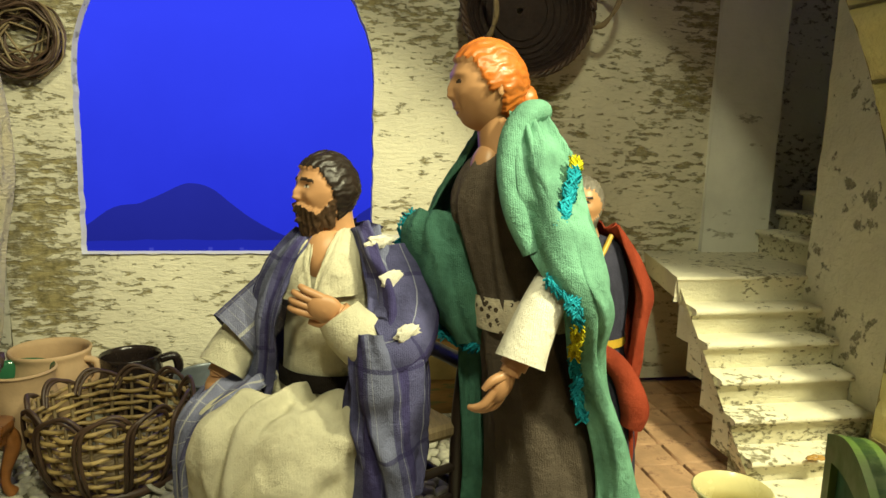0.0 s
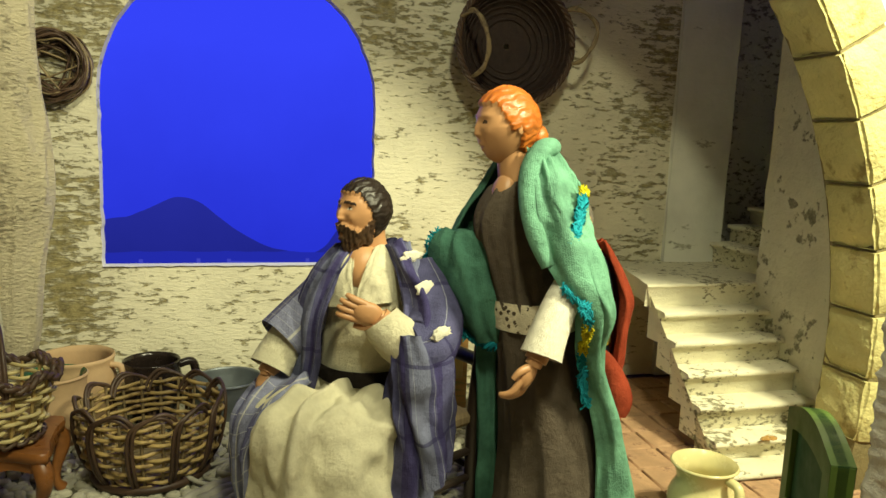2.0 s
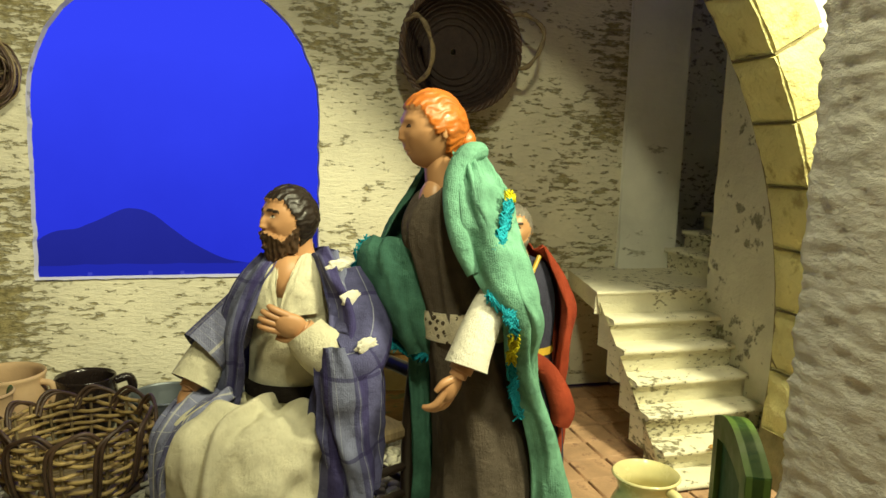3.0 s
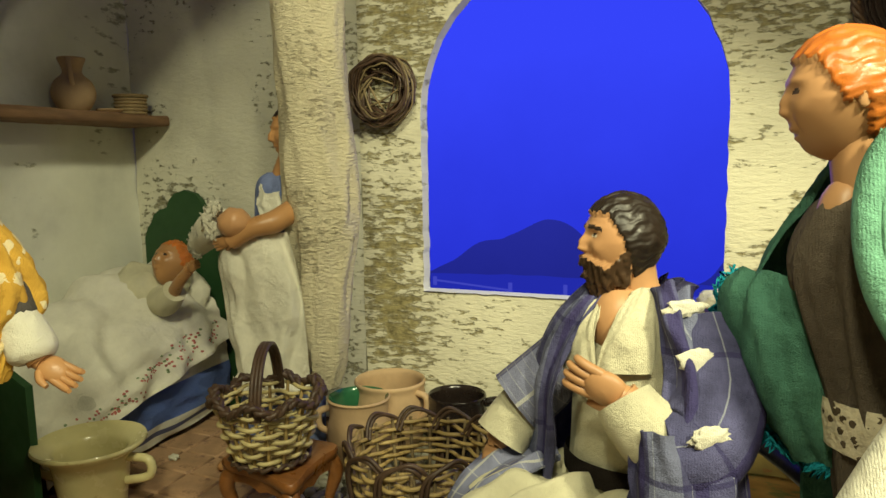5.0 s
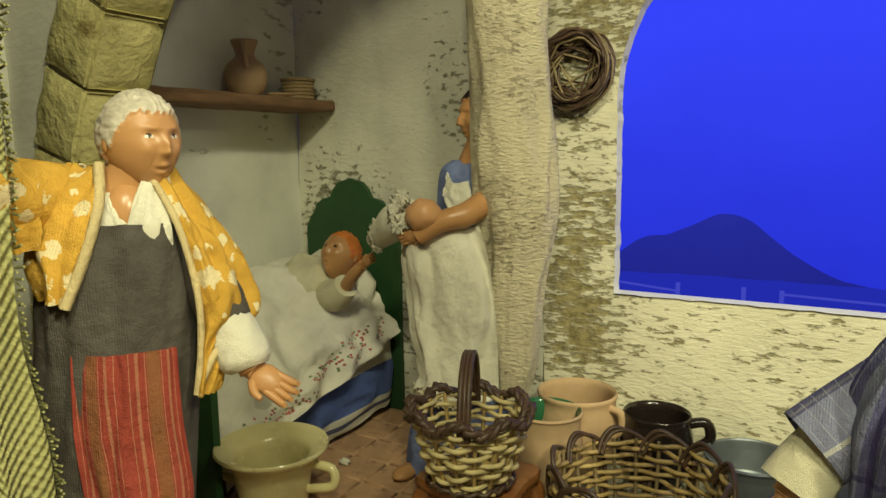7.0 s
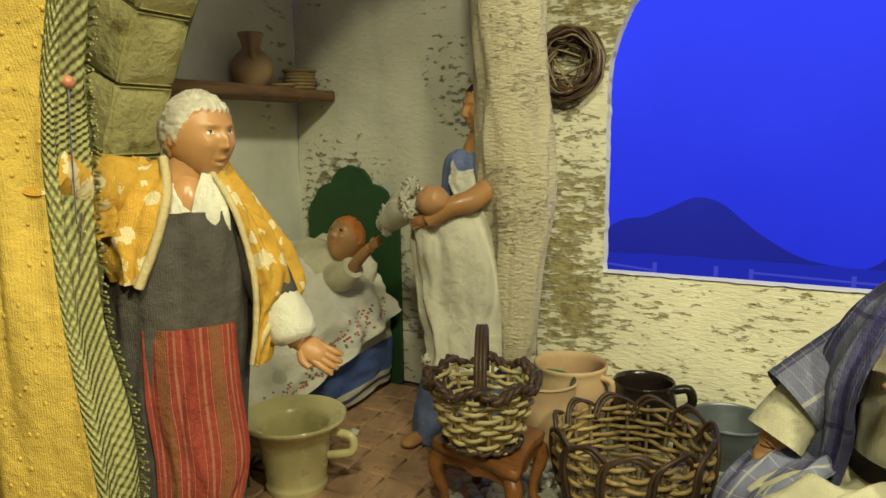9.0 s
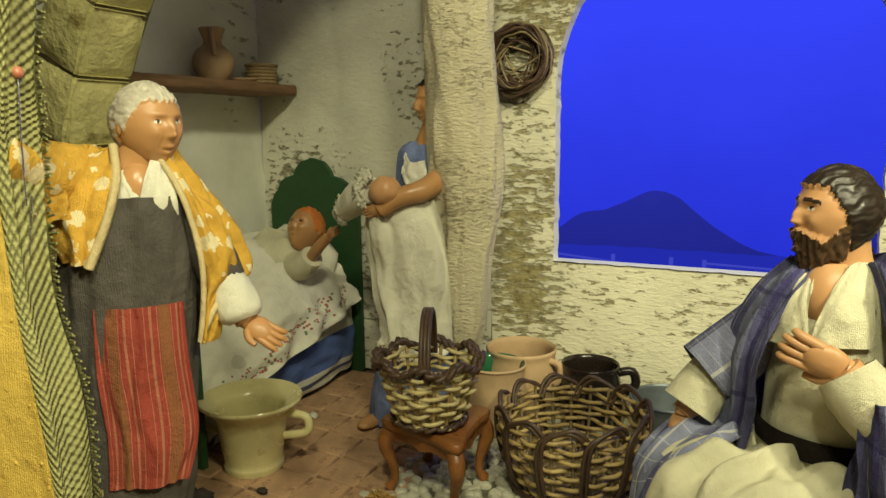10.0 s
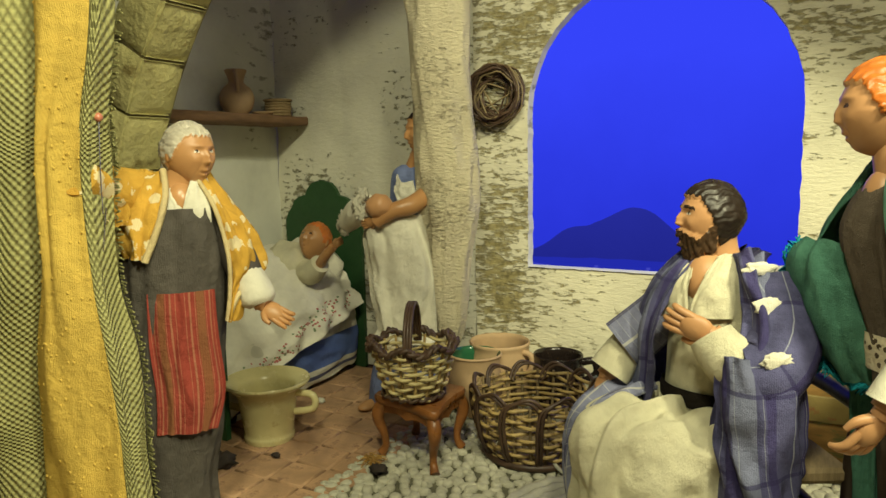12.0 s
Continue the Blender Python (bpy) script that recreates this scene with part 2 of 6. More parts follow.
def waffle(name, base, across, along):
    """Thick knit of small raised cells, counted across and along the cloth."""
    k = Nodes(name)
    sep = k.t.nodes.new("ShaderNodeSeparateXYZ")
    k.link(k.co.outputs["UV"], sep.inputs[0])
    wob = k.calc("MULTIPLY", k.noise(40, 3), 1.2)
    a = k.calc("SINE", k.calc("ADD", k.calc("MULTIPLY", sep.outputs[0], across * TAU), wob))
    b = k.calc("SINE", k.calc("ADD", k.calc("MULTIPLY", sep.outputs[1], along * TAU), wob))
    cell = k.calc("ADD", k.calc("MULTIPLY", k.calc("MULTIPLY", a, b), 0.5), 0.5)
    tone = k.ramp(k.noise(30, 4), (0.3, shade(base, 0.8)), (0.7, shade(base, 1.15)))
    # shade in the hollows between cells is mixed into the colour
    col = k.mix(k.ramp(cell, (0.15, 0.0), (0.5, 1.0)), shade(base, 0.82), tone)
    return k.finish(col, 0.95, k.calc("ADD", cell, k.calc("MULTIPLY", k.noise(900, 2), 0.3)), 0.9, 0.0030, spec=0.1)


WALL = plaster("limewashed wall", (0.76, 0.72, 0.54), (0.31, 0.265, 0.125), 0.530, (38, 38, 120), 0.003)
WALL_DIM = plaster("limewashed alcove", (0.70, 0.68, 0.55), (0.22, 0.20, 0.115), 0.575, (50, 50, 90), 0.0025, 5.0)
SMOOTH = plaster("smooth limewash", (0.78, 0.78, 0.68), (0.35, 0.34, 0.24), 0.68, (16, 16, 40), 0.0012, 4.0)
STAIR = plaster("limewashed stair", (0.80, 0.76, 0.57), (0.26, 0.23, 0.13), 0.60, (70, 70, 130), 0.0025, 9.0)
COLUMN = plaster("coarse plaster", (0.74, 0.71, 0.62), (0.50, 0.46, 0.38), 0.64, (60, 60, 120), 0.004, 6.0)
DRAPE = plaster("stiffened drape", (0.78, 0.70, 0.49), (0.60, 0.52, 0.35), 0.62, (70, 70, 190), 0.010, 10.0)
STONE = simple("yellow arch stone", (0.62, 0.57, 0.26), 0.9, 0.2, 14, 120, 0.8, 0.004, second=(0.36, 0.30, 0.12), limit=0.60, spec=0.2)
MORTAR = simple("dark mortar", (0.24, 0.20, 0.09), 0.95, 0.3, 40, 300, 0.6, 0.002)
TILE = simple("terracotta floor tile", (0.47, 0.285, 0.16), 0.75, 0.28, 30, 260, 0.6, 0.0012, second=(0.30, 0.17, 0.10), limit=0.58)
GROUT = simple("tile grout", (0.22, 0.14, 0.08), 0.95, 0.3, 60, 400, 0.5, 0.001)
PEBBLE = simple("pale cobble", (0.56, 0.54, 0.42), 0.75, 0.3, 60, 500, 0.4, 0.001, second=(0.30, 0.29, 0.22), limit=0.6)
SAND = simple("cobble bedding", (0.13, 0.125, 0.08), 0.95, 0.3, 60, 500, 0.7, 0.002)
WOOD = simple("worn shelf wood", (0.20, 0.11, 0.055), 0.7, 0.4, 14, 120, 0.5, 0.001, stretch=(8, 1, 8))
STOOL = simple("varnished orange wood", (0.27, 0.105, 0.028), 0.35, 0.3, 20, 150, 0.25, 0.0006, stretch=(1, 5, 5))
BLACKWOOD = simple("dark chair wood", (0.028, 0.018, 0.013), 0.4, 0.3, 20, 150, 0.3, 0.0006)
RUSH = simple("rush seat", (0.30, 0.22, 0.12), 0.85, 0.3, 40, 300, 0.5, 0.001, stretch=(6, 1, 1))
CANE = simple("yellow cane", (0.41, 0.29, 0.11), 0.55, 0.35, 50, 300, 0.4, 0.0006, second=(0.22, 0.14, 0.05), limit=0.55)
CANE_GREY = simple("weathered cane", (0.23, 0.17, 0.085), 0.6, 0.35, 60, 300, 0.4, 0.0006, second=(0.12, 0.08, 0.04), limit=0.55)
CANE_PALE = simple("pale split cane", (0.60, 0.50, 0.24), 0.5, 0.25, 50, 300, 0.4, 0.0006)
WILLOW = simple("dark willow", (0.075, 0.042, 0.025), 0.5, 0.35, 50, 300, 0.4, 0.0006)
CLAY = simple("unglazed clay", (0.50, 0.34, 0.19), 0.75, 0.2, 20, 250, 0.3, 0.0008)
YELLOW_GLAZE = simple("yellow glazed clay", (0.68, 0.61, 0.31), 0.22, 0.15, 18, 120, 0.1, 0.0006, second=(0.42, 0.30, 0.13), limit=0.66)
GREEN_GLAZE = simple("green glaze", (0.03, 0.13, 0.06), 0.15, 0.3, 30, 200, 0.1, 0.0005)
BLACK_GLAZE = simple("brown-black glaze", (0.02, 0.014, 0.012), 0.2, 0.3, 30, 200, 0.1, 0.0005)
TIN = simple("dull zinc", (0.22, 0.25, 0.27), 0.45, 0.2, 20, 200, 0.15, 0.0005, metal=0.6)
GREEN = simple("green paint", (0.065, 0.125, 0.018), 0.45, 0.2, 20, 200, 0.2, 0.0005)
GREEN_DARK = simple("dark green paint", (0.02, 0.075, 0.022), 0.6, 0.15, 20, 200, 0.2, 0.0005)
SKIN = simple("painted flesh", (0.56, 0.30, 0.14), 0.38, 0.10, 20, 200, 0.06, 0.0004, spec=0.4)
SKIN_BROWN = simple("darker painted flesh", (0.47, 0.245, 0.10), 0.36, 0.12, 20, 200, 0.06, 0.0004, spec=0.4)
HAIR_RED = simple("painted red hair", (0.55, 0.16, 0.025), 0.36, 0.3, 60, 300, 0.3, 0.0008)
HAIR_DARK = simple("painted dark hair", (0.022, 0.014, 0.010), 0.45, 0.4, 60, 300, 0.3, 0.0008)
BEARD = simple("painted brown beard", (0.075, 0.042, 0.022), 0.4, 0.4, 90, 300, 0.4, 0.0008)
HAIR_OLD = simple("painted iron-grey hair", (0.17, 0.15, 0.12), 0.5, 0.3, 60, 300, 0.3, 0.0008)
HAIR_GREY = simple("painted grey hair", (0.46, 0.42, 0.34), 0.45, 0.25, 60, 300, 0.3, 0.0008)
BROW = simple("painted features", (0.03, 0.018, 0.012), 0.4, 0.2)
EYE_WHITE = simple("painted eye", (0.6, 0.55, 0.45), 0.25, 0.1)
LINEN = cloth("cream linen", (0.68, 0.64, 0.46), 1800, 0.12)
WHITE = cloth("white cotton", (0.78, 0.75, 0.62), 1800, 0.10)
SHEET = cloth("embroidered white sheet", (0.80, 0.77, 0.66), 1500, 0.10)
THREAD = cloth("pink thread", (0.50, 0.16, 0.14), 1500, 0.3)
THREAD_GREEN = cloth("green thread", (0.22, 0.30, 0.16), 1500, 0.3)
BLUE_CLOTH = cloth("blue striped cloth", (0.66, 0.64, 0.54), 1500, 0.12, stripes=((1, 0.40, (0.015, 0.09, 0.42), False), (0.61, 0.045, (0.012, 0.02, 0.13), False)))
SKY_CLOTH = cloth("pale blue cloth", (0.20, 0.25, 0.47), 1500, 0.2)
INDIGO = cloth("indigo striped wool", (0.085, 0.085, 0.18), 1300, 0.4, stripes=((1.3, 0.26, (0.21, 0.23, 0.33), False), (2.5, 0.18, (0.040, 0.030, 0.12), False), (4.6, 0.025, (0.34, 0.36, 0.42), False), (2.2, 0.05, (0.035, 0.03, 0.10), True)))
INDIGO_BAND = cloth("grey-blue wool", (0.21, 0.22, 0.33), 1300, 0.25, stripes=((5, 0.09, (0.55, 0.54, 0.48), False), (2, 0.30, (0.045, 0.04, 0.12), False), (9, 0.05, (0.45, 0.46, 0.5), True)))
TAUPE = cloth("grey-brown cloth", (0.115, 0.092, 0.070), 1500, 0.22)
SLATE = cloth("slate cloth", (0.095, 0.085, 0.075), 1500, 0.22)
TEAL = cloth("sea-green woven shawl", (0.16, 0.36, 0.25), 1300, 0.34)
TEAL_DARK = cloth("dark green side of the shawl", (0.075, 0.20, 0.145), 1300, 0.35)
TRIM = cloth("turquoise crochet", (0.02, 0.33, 0.42), 900, 0.35)
TRIM_YELLOW = cloth("yellow crochet", (0.62, 0.56, 0.02), 900, 0.3)
LACE = cloth("crochet lace", (0.62, 0.55, 0.40), 300, 0.3, spots=(170, 0.50, (0.10, 0.075, 0.05)))
BLACK = cloth("black sash", (0.018, 0.014, 0.012), 1200, 0.3)
GOLD = cloth("golden flowered shawl", (0.62, 0.36, 0.06), 1500, 0.18, spots=(70, 0.56, (0.76, 0.64, 0.38)))
GOLD_EDGE = cloth("pale shawl edge", (0.62, 0.50, 0.27), 1500, 0.15)
APRON = cloth("striped red apron", (0.29, 0.055, 0.040), 1400, 0.18, stripes=((4, 0.10, (0.42, 0.20, 0.12), False), (2, 0.20, (0.22, 0.12, 0.05), False), (8, 0.04, (0.48, 0.28, 0.17), False)))
NAVY = cloth("dark blue robe", (0.055, 0.055, 0.085), 1500, 0.2)
RED = cloth("red cloak", (0.33, 0.055, 0.025), 1400, 0.25)
BRAID = simple("gold braid", (0.55, 0.36, 0.04), 0.4, 0.2, 60, 400, 0.4, 0.0006)
KNIT = waffle("olive waffle knit", (0.37, 0.36, 0.155), 7, 82)
KNIT_WIDE = waffle("wide olive waffle knit", (0.37, 0.36, 0.155), 26, 82)
YELLOW_CLOTH = cloth("yellow dotted cloth", (0.66, 0.46, 0.10), 1500, 0.12)
CORD = simple("grey cotton cord", (0.5, 0.48, 0.40), 0.9, 0.2, 60, 500, 0.5, 0.0006)
STRAW = simple("straw", (0.42, 0.24, 0.06), 0.8, 0.3)
DIRT = simple("dark crumb", (0.035, 0.025, 0.02), 0.9, 0.3)
BREAD = simple("dry cane bundle", (0.36, 0.26, 0.13), 0.85, 0.3, 60, 300, 0.5, 0.001, stretch=(2, 2, 14))
STEEL = simple("steel pin", (0.7, 0.7, 0.72), 0.25, 0.05, metal=1.0)
PINK = simple("pink pin head", (0.55, 0.20, 0.12), 0.4, 0.1)
SKY = glow("evening backdrop", (0.016, 0.026, 0.56), (0.036, 0.058, 0.95), 0.0, 0.55, 1.0, 0.35)
# hills, fields and fences emit light in place of lamps on the backdrop
HILL = glow("glowing painted hills", (0.010, 0.014, 0.20), (0.020, 0.026, 0.33), 0.02, 0.25, 1.0, 0.5)
FIELD = glow("glowing painted fields", (0.008, 0.010, 0.19), (0.016, 0.024, 0.40), 0.0, 0.09, 1.0, 0.9)
FENCE = glow("glowing painted fences", (0.03, 0.04, 0.40), (0.05, 0.06, 0.50), 0.0, 0.1, 1.0)

# ---- the setting ----
BACK, LEFT = 0.897, -0.708          # the back wall's face, the alcove's side wall
WX, WR, SILL, SPRING = -0.077, 0.174, 0.183, 0.402   # window: middle, half width, sill, where its arch springs
ARCH_X, ARCH_Y, ARCH_Z, ARCH_IN, ARCH_OUT = -0.04, 0.503, 0.145, 0.604, 0.668


def structure(ob, label="", category=""):
    return tagged(ob, label, category, "", "structure")


def rough_grid(corner, du, dv, nu, nv, push, amp, seed=0.0):
    """A wall face with a hand-made, uneven surface."""
    rows = []
    c, du, dv, push = (np.array(a, float) for a in (corner, du, dv, push))
    for i in range(nv + 1):
        rows.append([c + du * j / nu + dv * i / nv + push * amp * (noise.noise(Vector((c + du * j / nu + dv * i / nv) * 9) + Vector((seed, 0, 0))) + 0.5 * noise.noise(Vector((c + du * j / nu + dv * i / nv) * 31))) for j in range(nu + 1)])
    return rows


def window_wall():
    s = Shape()
    x0, x1, top, deep = -0.335, 0.556, 0.92, 0.020
    n = 36
    arch = [(WX + WR * math.cos(math.pi * i / n), SPRING + WR * math.sin(math.pi * i / n)) for i in range(n + 1)][::-1]
    jitter = lambda x, z: 0.0022 * noise.noise((x * 60, z * 60, 3.0))
    edge = [(WX - WR, SILL + (SPRING - SILL) * i / 24) for i in range(24)] + arch + [(WX + WR, SPRING - (SPRING - SILL) * (i + 1) / 24) for i in range(24)]
    edge = [(x + jitter(x, z), z + jitter(z, x)) for x, z in edge]
    bump = lambda x, z: BACK + 0.003 * noise.noise((x * 9, z * 9, 1.0))
    for a, b in zip(edge, edge[1:]):
        # the face beside and over the opening
        if a[1] < SPRING - 0.001 or b[1] < SPRING - 0.001:
            side = x0 if a[0] < WX else x1
            xs = [side + (a[0] - side) * k / 10 for k in range(11)]
            xe = [side + (b[0] - side) * k / 10 for k in range(11)]
            s.grid([[(x, bump(x, a[1]), a[1]) for x in xs], [(x, bump(x, b[1]), b[1]) for x in xe]])
        else:
            s.grid([[(a[0] + 0 * k, bump(a[0], a[1] + (top - a[1]) * k / 8), a[1] + (top - a[1]) * k / 8) for k in range(9)], [(b[0], bump(b[0], b[1] + (top - b[1]) * k / 8), b[1] + (top - b[1]) * k / 8) for k in range(9)]])
        s.grid([[(a[0], bump(*a), a[1]), (b[0], bump(*b), b[1])], [(a[0], BACK + deep, a[1]), (b[0], BACK + deep, b[1])]], mat=1)
    for xa, xb in ((x0, WX - WR), (WX + WR, x1)):
        xs = [xa + (xb - xa) * k / 12 for k in range(13)]
        zs = [SPRING + (top - SPRING) * k / 16 for k in range(17)]
        s.grid([[(x, bump(x, z), z) for x in xs] for z in zs])
    xs = [x0 + (x1 - x0) * k / 60 for k in range(61)]
    s.grid([[(x, bump(x, z), z) for x in xs] for z in [SILL * k / 12 for k in range(13)]])
    a, b = WX - WR, WX + WR
    s.grid([[(a + (b - a) * k / 30, bump(a + (b - a) * k / 30, SILL) - 0.003, SILL + 0.0015 * noise.noise((k * 0.8, 0, 5))) for k in range(31)], [(a + (b - a) * k / 30, BACK + deep, SILL) for k in range(31)]], mat=1)
    s.box((x0, BACK + deep, 0), (a - 0.004, BACK + deep + 0.01, top))
    s.box((b + 0.004, BACK + deep, 0), (x1, BACK + deep + 0.01, top))
    s.box((a - 0.004, BACK + deep, 0), (b + 0.004, BACK + deep + 0.01, SILL - 0.002))
    return structure(s.done("wall_north", [WALL, SMOOTH]), "limewashed back wall with an arched open window", "wall")


window_wall()
s = Shape()
s.grid(rough_grid((LEFT, BACK, 0), (-0.335 - LEFT, 0, 0), (0, 0, 0.92), 40, 60, (0, 1, 0), 0.004, 2.0))
s.box((LEFT, BACK + 0.006, 0), (-0.335, BACK + 0.04, 0.92))
structure(s.done("wall_alcove", [WALL_DIM]), "worn limewashed wall behind the bed", "wall")
s = Shape()
s.grid(rough_grid((LEFT, 0.575, 0), (0, BACK - 0.575, 0), (0, 0, 0.92), 40, 60, (1, 0, 0), 0.003, 5.0))
s.box((LEFT - 0.03, 0.50, 0), (LEFT - 0.006, BACK + 0.03, 0.92))
structure(s.done("wall_west", [SMOOTH]), "smooth pale side wall of the alcove", "wall")

# the pier and the passage at the head of the stair
s = Shape()
s.grid(rough_grid((0.556, BACK - 0.008, 0), (0.10, 0.0, 0), (0, 0, 0.92), 12, 50, (0, 1, 0), 0.004, 7.0))
s.grid(rough_grid((0.656, BACK - 0.008, 0), (0.0, 0.06, 0), (0, 0, 0.92), 6, 50, (1, 0, 0), 0.003, 7.0))
s.box((0.556, BACK - 0.003, 0), (0.652, BACK + 0.05, 0.92))
structure(s.done("pier", [SMOOTH]), "pale plastered pier beside the stair head", "pier")
s = Shape()
s.grid(rough_grid((0.65, BACK + 0.05, 0), (0.35, 0, 0), (0, 0, 0.92), 16, 40, (0, 1, 0), 0.004, 9.0))
s.box((0.65, BACK + 0.056, 0), (1.0, BACK + 0.09, 0.92))
s.box((0.99, 0.70, 0), (1.02, BACK + 0.05, 0.92))
structure(s.done("wall_passage", [WALL_DIM]), "shadowed plaster wall of the upper passage", "wall")
s = Shape()
s.grid(rough_grid((0.604, 0.565, 0), (0, 0.170, 0), (0, 0, 0.92), 24, 60, (1, 0, 0), 0.004, 11.0), flip=True)
s.grid(rough_grid((0.604, 0.735, 0), (0.39, 0, 0), (0, 0, 0.92), 20, 40, (0, 1, 0), 0.003, 12.0), flip=True)
s.box((0.610, 0.565, 0), (0.99, 0.730, 0.92))
structure(s.done("wall_east", [plaster("stairwell plaster", (0.70, 0.67, 0.53), (0.20, 0.19, 0.12), 0.605, (38, 38, 38), 0.003, 9.0)]), "plastered wall along the stair", "wall")

# walls that carry the great arch, left and right of it
def arch_wall(name, side):
    s = Shape()
    n = 30
    ring = [(ARCH_OUT - 0.004) * np.array((math.cos(math.pi / 2 * i / n) * side, math.sin(math.pi / 2 * i / n))) + np.array((ARCH_X, ARCH_Z)) for i in range(n + 1)]
    outer, top = 1.05 * side, 0.98
    rows = []
    for x, z in ring:
        rows.append([(x + (outer - x) * k / 10, ARCH_Y + 0.006 + 0.003 * noise.noise((x * 20 + k, z * 20, 4)), z + 0 * k) for k in range(11)])
    s.grid(rows, flip=side > 0)
    s.grid([[(0, ARCH_Y + 0.006, ARCH_OUT + ARCH_Z - 0.004), (outer, ARCH_Y + 0.006, ARCH_OUT + ARCH_Z - 0.004)], [(0, ARCH_Y + 0.006, top), (outer, ARCH_Y + 0.006, top)]], flip=side > 0)
    lo, hi = sorted((0.61 * side, outer))
    s.box((lo, ARCH_Y + 0.006, 0), (hi, ARCH_Y + 0.062, ARCH_Z))
    return structure(s.done(name, [SMOOTH]), "white plastered wall beside the stone arch", "wall")


arch_wall("wall_front_east", 1)
arch_wall("wall_front_west", -1)

# ground
s = Shape()
s.grid(rough_grid((-1.1, -0.5, -0.006), (2.2, 0, 0), (0, 1.50, 0), 20, 20, (0, 0, 1), 0.0008))
s.box((-1.1, -0.5, -0.05), (1.1, 1.0, -0.008))
floor = structure(s.done("floor", [GROUT]), "grouted floor of the little house", "floor")
s = Shape()
s.grid(rough_grid((-0.345, 0.30, -0.003), (0.66, 0, 0), (0, 0.60, 0), 50, 50, (0, 0, 1), 0.002))
cobbles = structure(s.done("pavement", [SAND]), "bedding of the cobbled court", "pavement")

# ---- the backdrop beyond the window ----
s = Shape()
s.grid([[(-2.2, 1.42, -0.5), (2.2, 1.42, -0.5)], [(-2.2, 1.42, 1.8), (2.2, 1.42, 1.8)]])
structure(s.done("backdrop", [SKY]), "glowing evening-blue painted sky", "backdrop")


def hills(name, y, ridge, mat, label):
    s = Shape()
    line = spline(ridge, 90)
    line = [(x, z + 0.0022 * noise.noise((x * 40, y, 0))) for x, z in line]
    s.grid([[(x, y, -0.4) for x, z in line], [(x, y, z) for x, z in line]])
    s.grid([[(x, y, z) for x, z in line], [(x, y + 0.01, z) for x, z in line]])
    return structure(s.done(name, [mat]), label, "hills")


hills("backdrop_hill", 1.40, ((-1.329, 0.076), (-0.834, 0.093), (-0.52, 0.109), (-0.417, 0.14), (-0.35, 0.183), (-0.306, 0.19), (-0.283, 0.2), (-0.236, 0.223), (-0.207, 0.23), (-0.17, 0.22), (-0.117, 0.175), (-0.075, 0.149), (-0.043, 0.132), (0.016, 0.117), (0.049, 0.116), (0.079, 0.132), (0.119, 0.179), (0.197, 0.2), (0.403, 0.134), (1.146, 0.093)), HILL, "dark volcano and hills, painted and glowing")
hills("backdrop_field", 1.39, ((-1.329, 0.109), (-0.421, 0.119), (-0.256, 0.122), (-0.009, 0.121), (0.238, 0.117), (1.146, 0.109)), FIELD, "dark fields below the hills, painted and glowing")
s = Shape()
for x, z, h in ((-0.438, 0.097, 0.017), (-0.281, 0.072, 0.037), (-0.174, 0.07, 0.04), (-0.116, 0.076, 0.033), (0.04, 0.076, 0.033)):
    s.box((x - 0.0035, 1.382, z), (x + 0.0035, 1.386, z + h))
for x0, z0, x1, z1 in ((-0.438, 0.107, -0.281, 0.094), (-0.116, 0.103, 0.04, 0.099), (0.04, 0.099, 0.321, 0.093)):
    s.tube([(x0, 1.384, z0), ((x0 + x1) / 2, 1.384, (z0 + z1) / 2), (x1, 1.384, z1)], 0.002, n=4)
structure(s.done("backdrop_fence", [FENCE]), "faint fences in the fields, painted and glowing", "fence")

# ---- the stair ----
stair = thing("staircase", "small limewashed staircase with worn uneven treads", "staircase")
SX0, SX1, SY, SZ, RUN = 0.442, 0.603, 0.735, 0.183, 0.0305


def slab(lo, hi, seed, amp=0.0016, lip=0.0, nx=22, ny=5):
    """A hand-plastered block: top and front uneven, with a rounded lip."""
    s = Shape()
    (x0, y0, z0), (x1, y1, z1) = lo, hi
    prof = [(y0 + 0.004, z0), (y0 + 0.004, z1 - 0.009), (y0 - lip, z1 - 0.006), (y0 - lip, z1 - 0.002), (y0 - lip + 0.003, z1), (y0 + 0.5 * (y1 - y0), z1 + 0.0006), (y1, z1)]
    rows = []
    for y, z in prof:
        row = []
        for j in range(nx + 1):
            x = x0 + (x1 - x0) * j / nx
            d = amp * noise.noise((x * 45 + seed, y * 60, z * 60))
            row.append((x, y - d, z + d * 0.8))
        rows.append(row)
    s.grid(rows)
    for x, flip in ((x0, True), (x1, False)):
        i = 0 if x == x0 else nx
        s.fan([r[i] for r in rows] + [(x, y1, z0)], flip=not flip)
    return s


for k in range(1, 7):
    z = SZ - RUN * k
    part("step", slab((SX0 + 0.002 * k % 0.004, SY - RUN * k, max(z - RUN - 0.012, 0.0)), (SX1, SY - RUN * (k - 1) + 0.004, max(z, 0.006)), k * 3.1, lip=0.004), [STAIR], stair)
s = Shape()
rows = []
for i in range(9):
    f = i / 8
    y = SY - 0.004 + (BACK - SY + 0.004) * f
    xl = 0.434 + 0.040 * f
    rows.append([(xl + (SX1 + 0.13 * f - xl) * j / 24, y + 0.001 * noise.noise((j, f, 1)), SZ + 0.002 * f + 0.0012 * noise.noise((j * 0.5, f * 6, 2))) for j in range(25)])
s.grid(rows)
s.grid([[(p[0], p[1] - 0.001, p[2] - 0.003) for p in rows[0]], rows[0]])
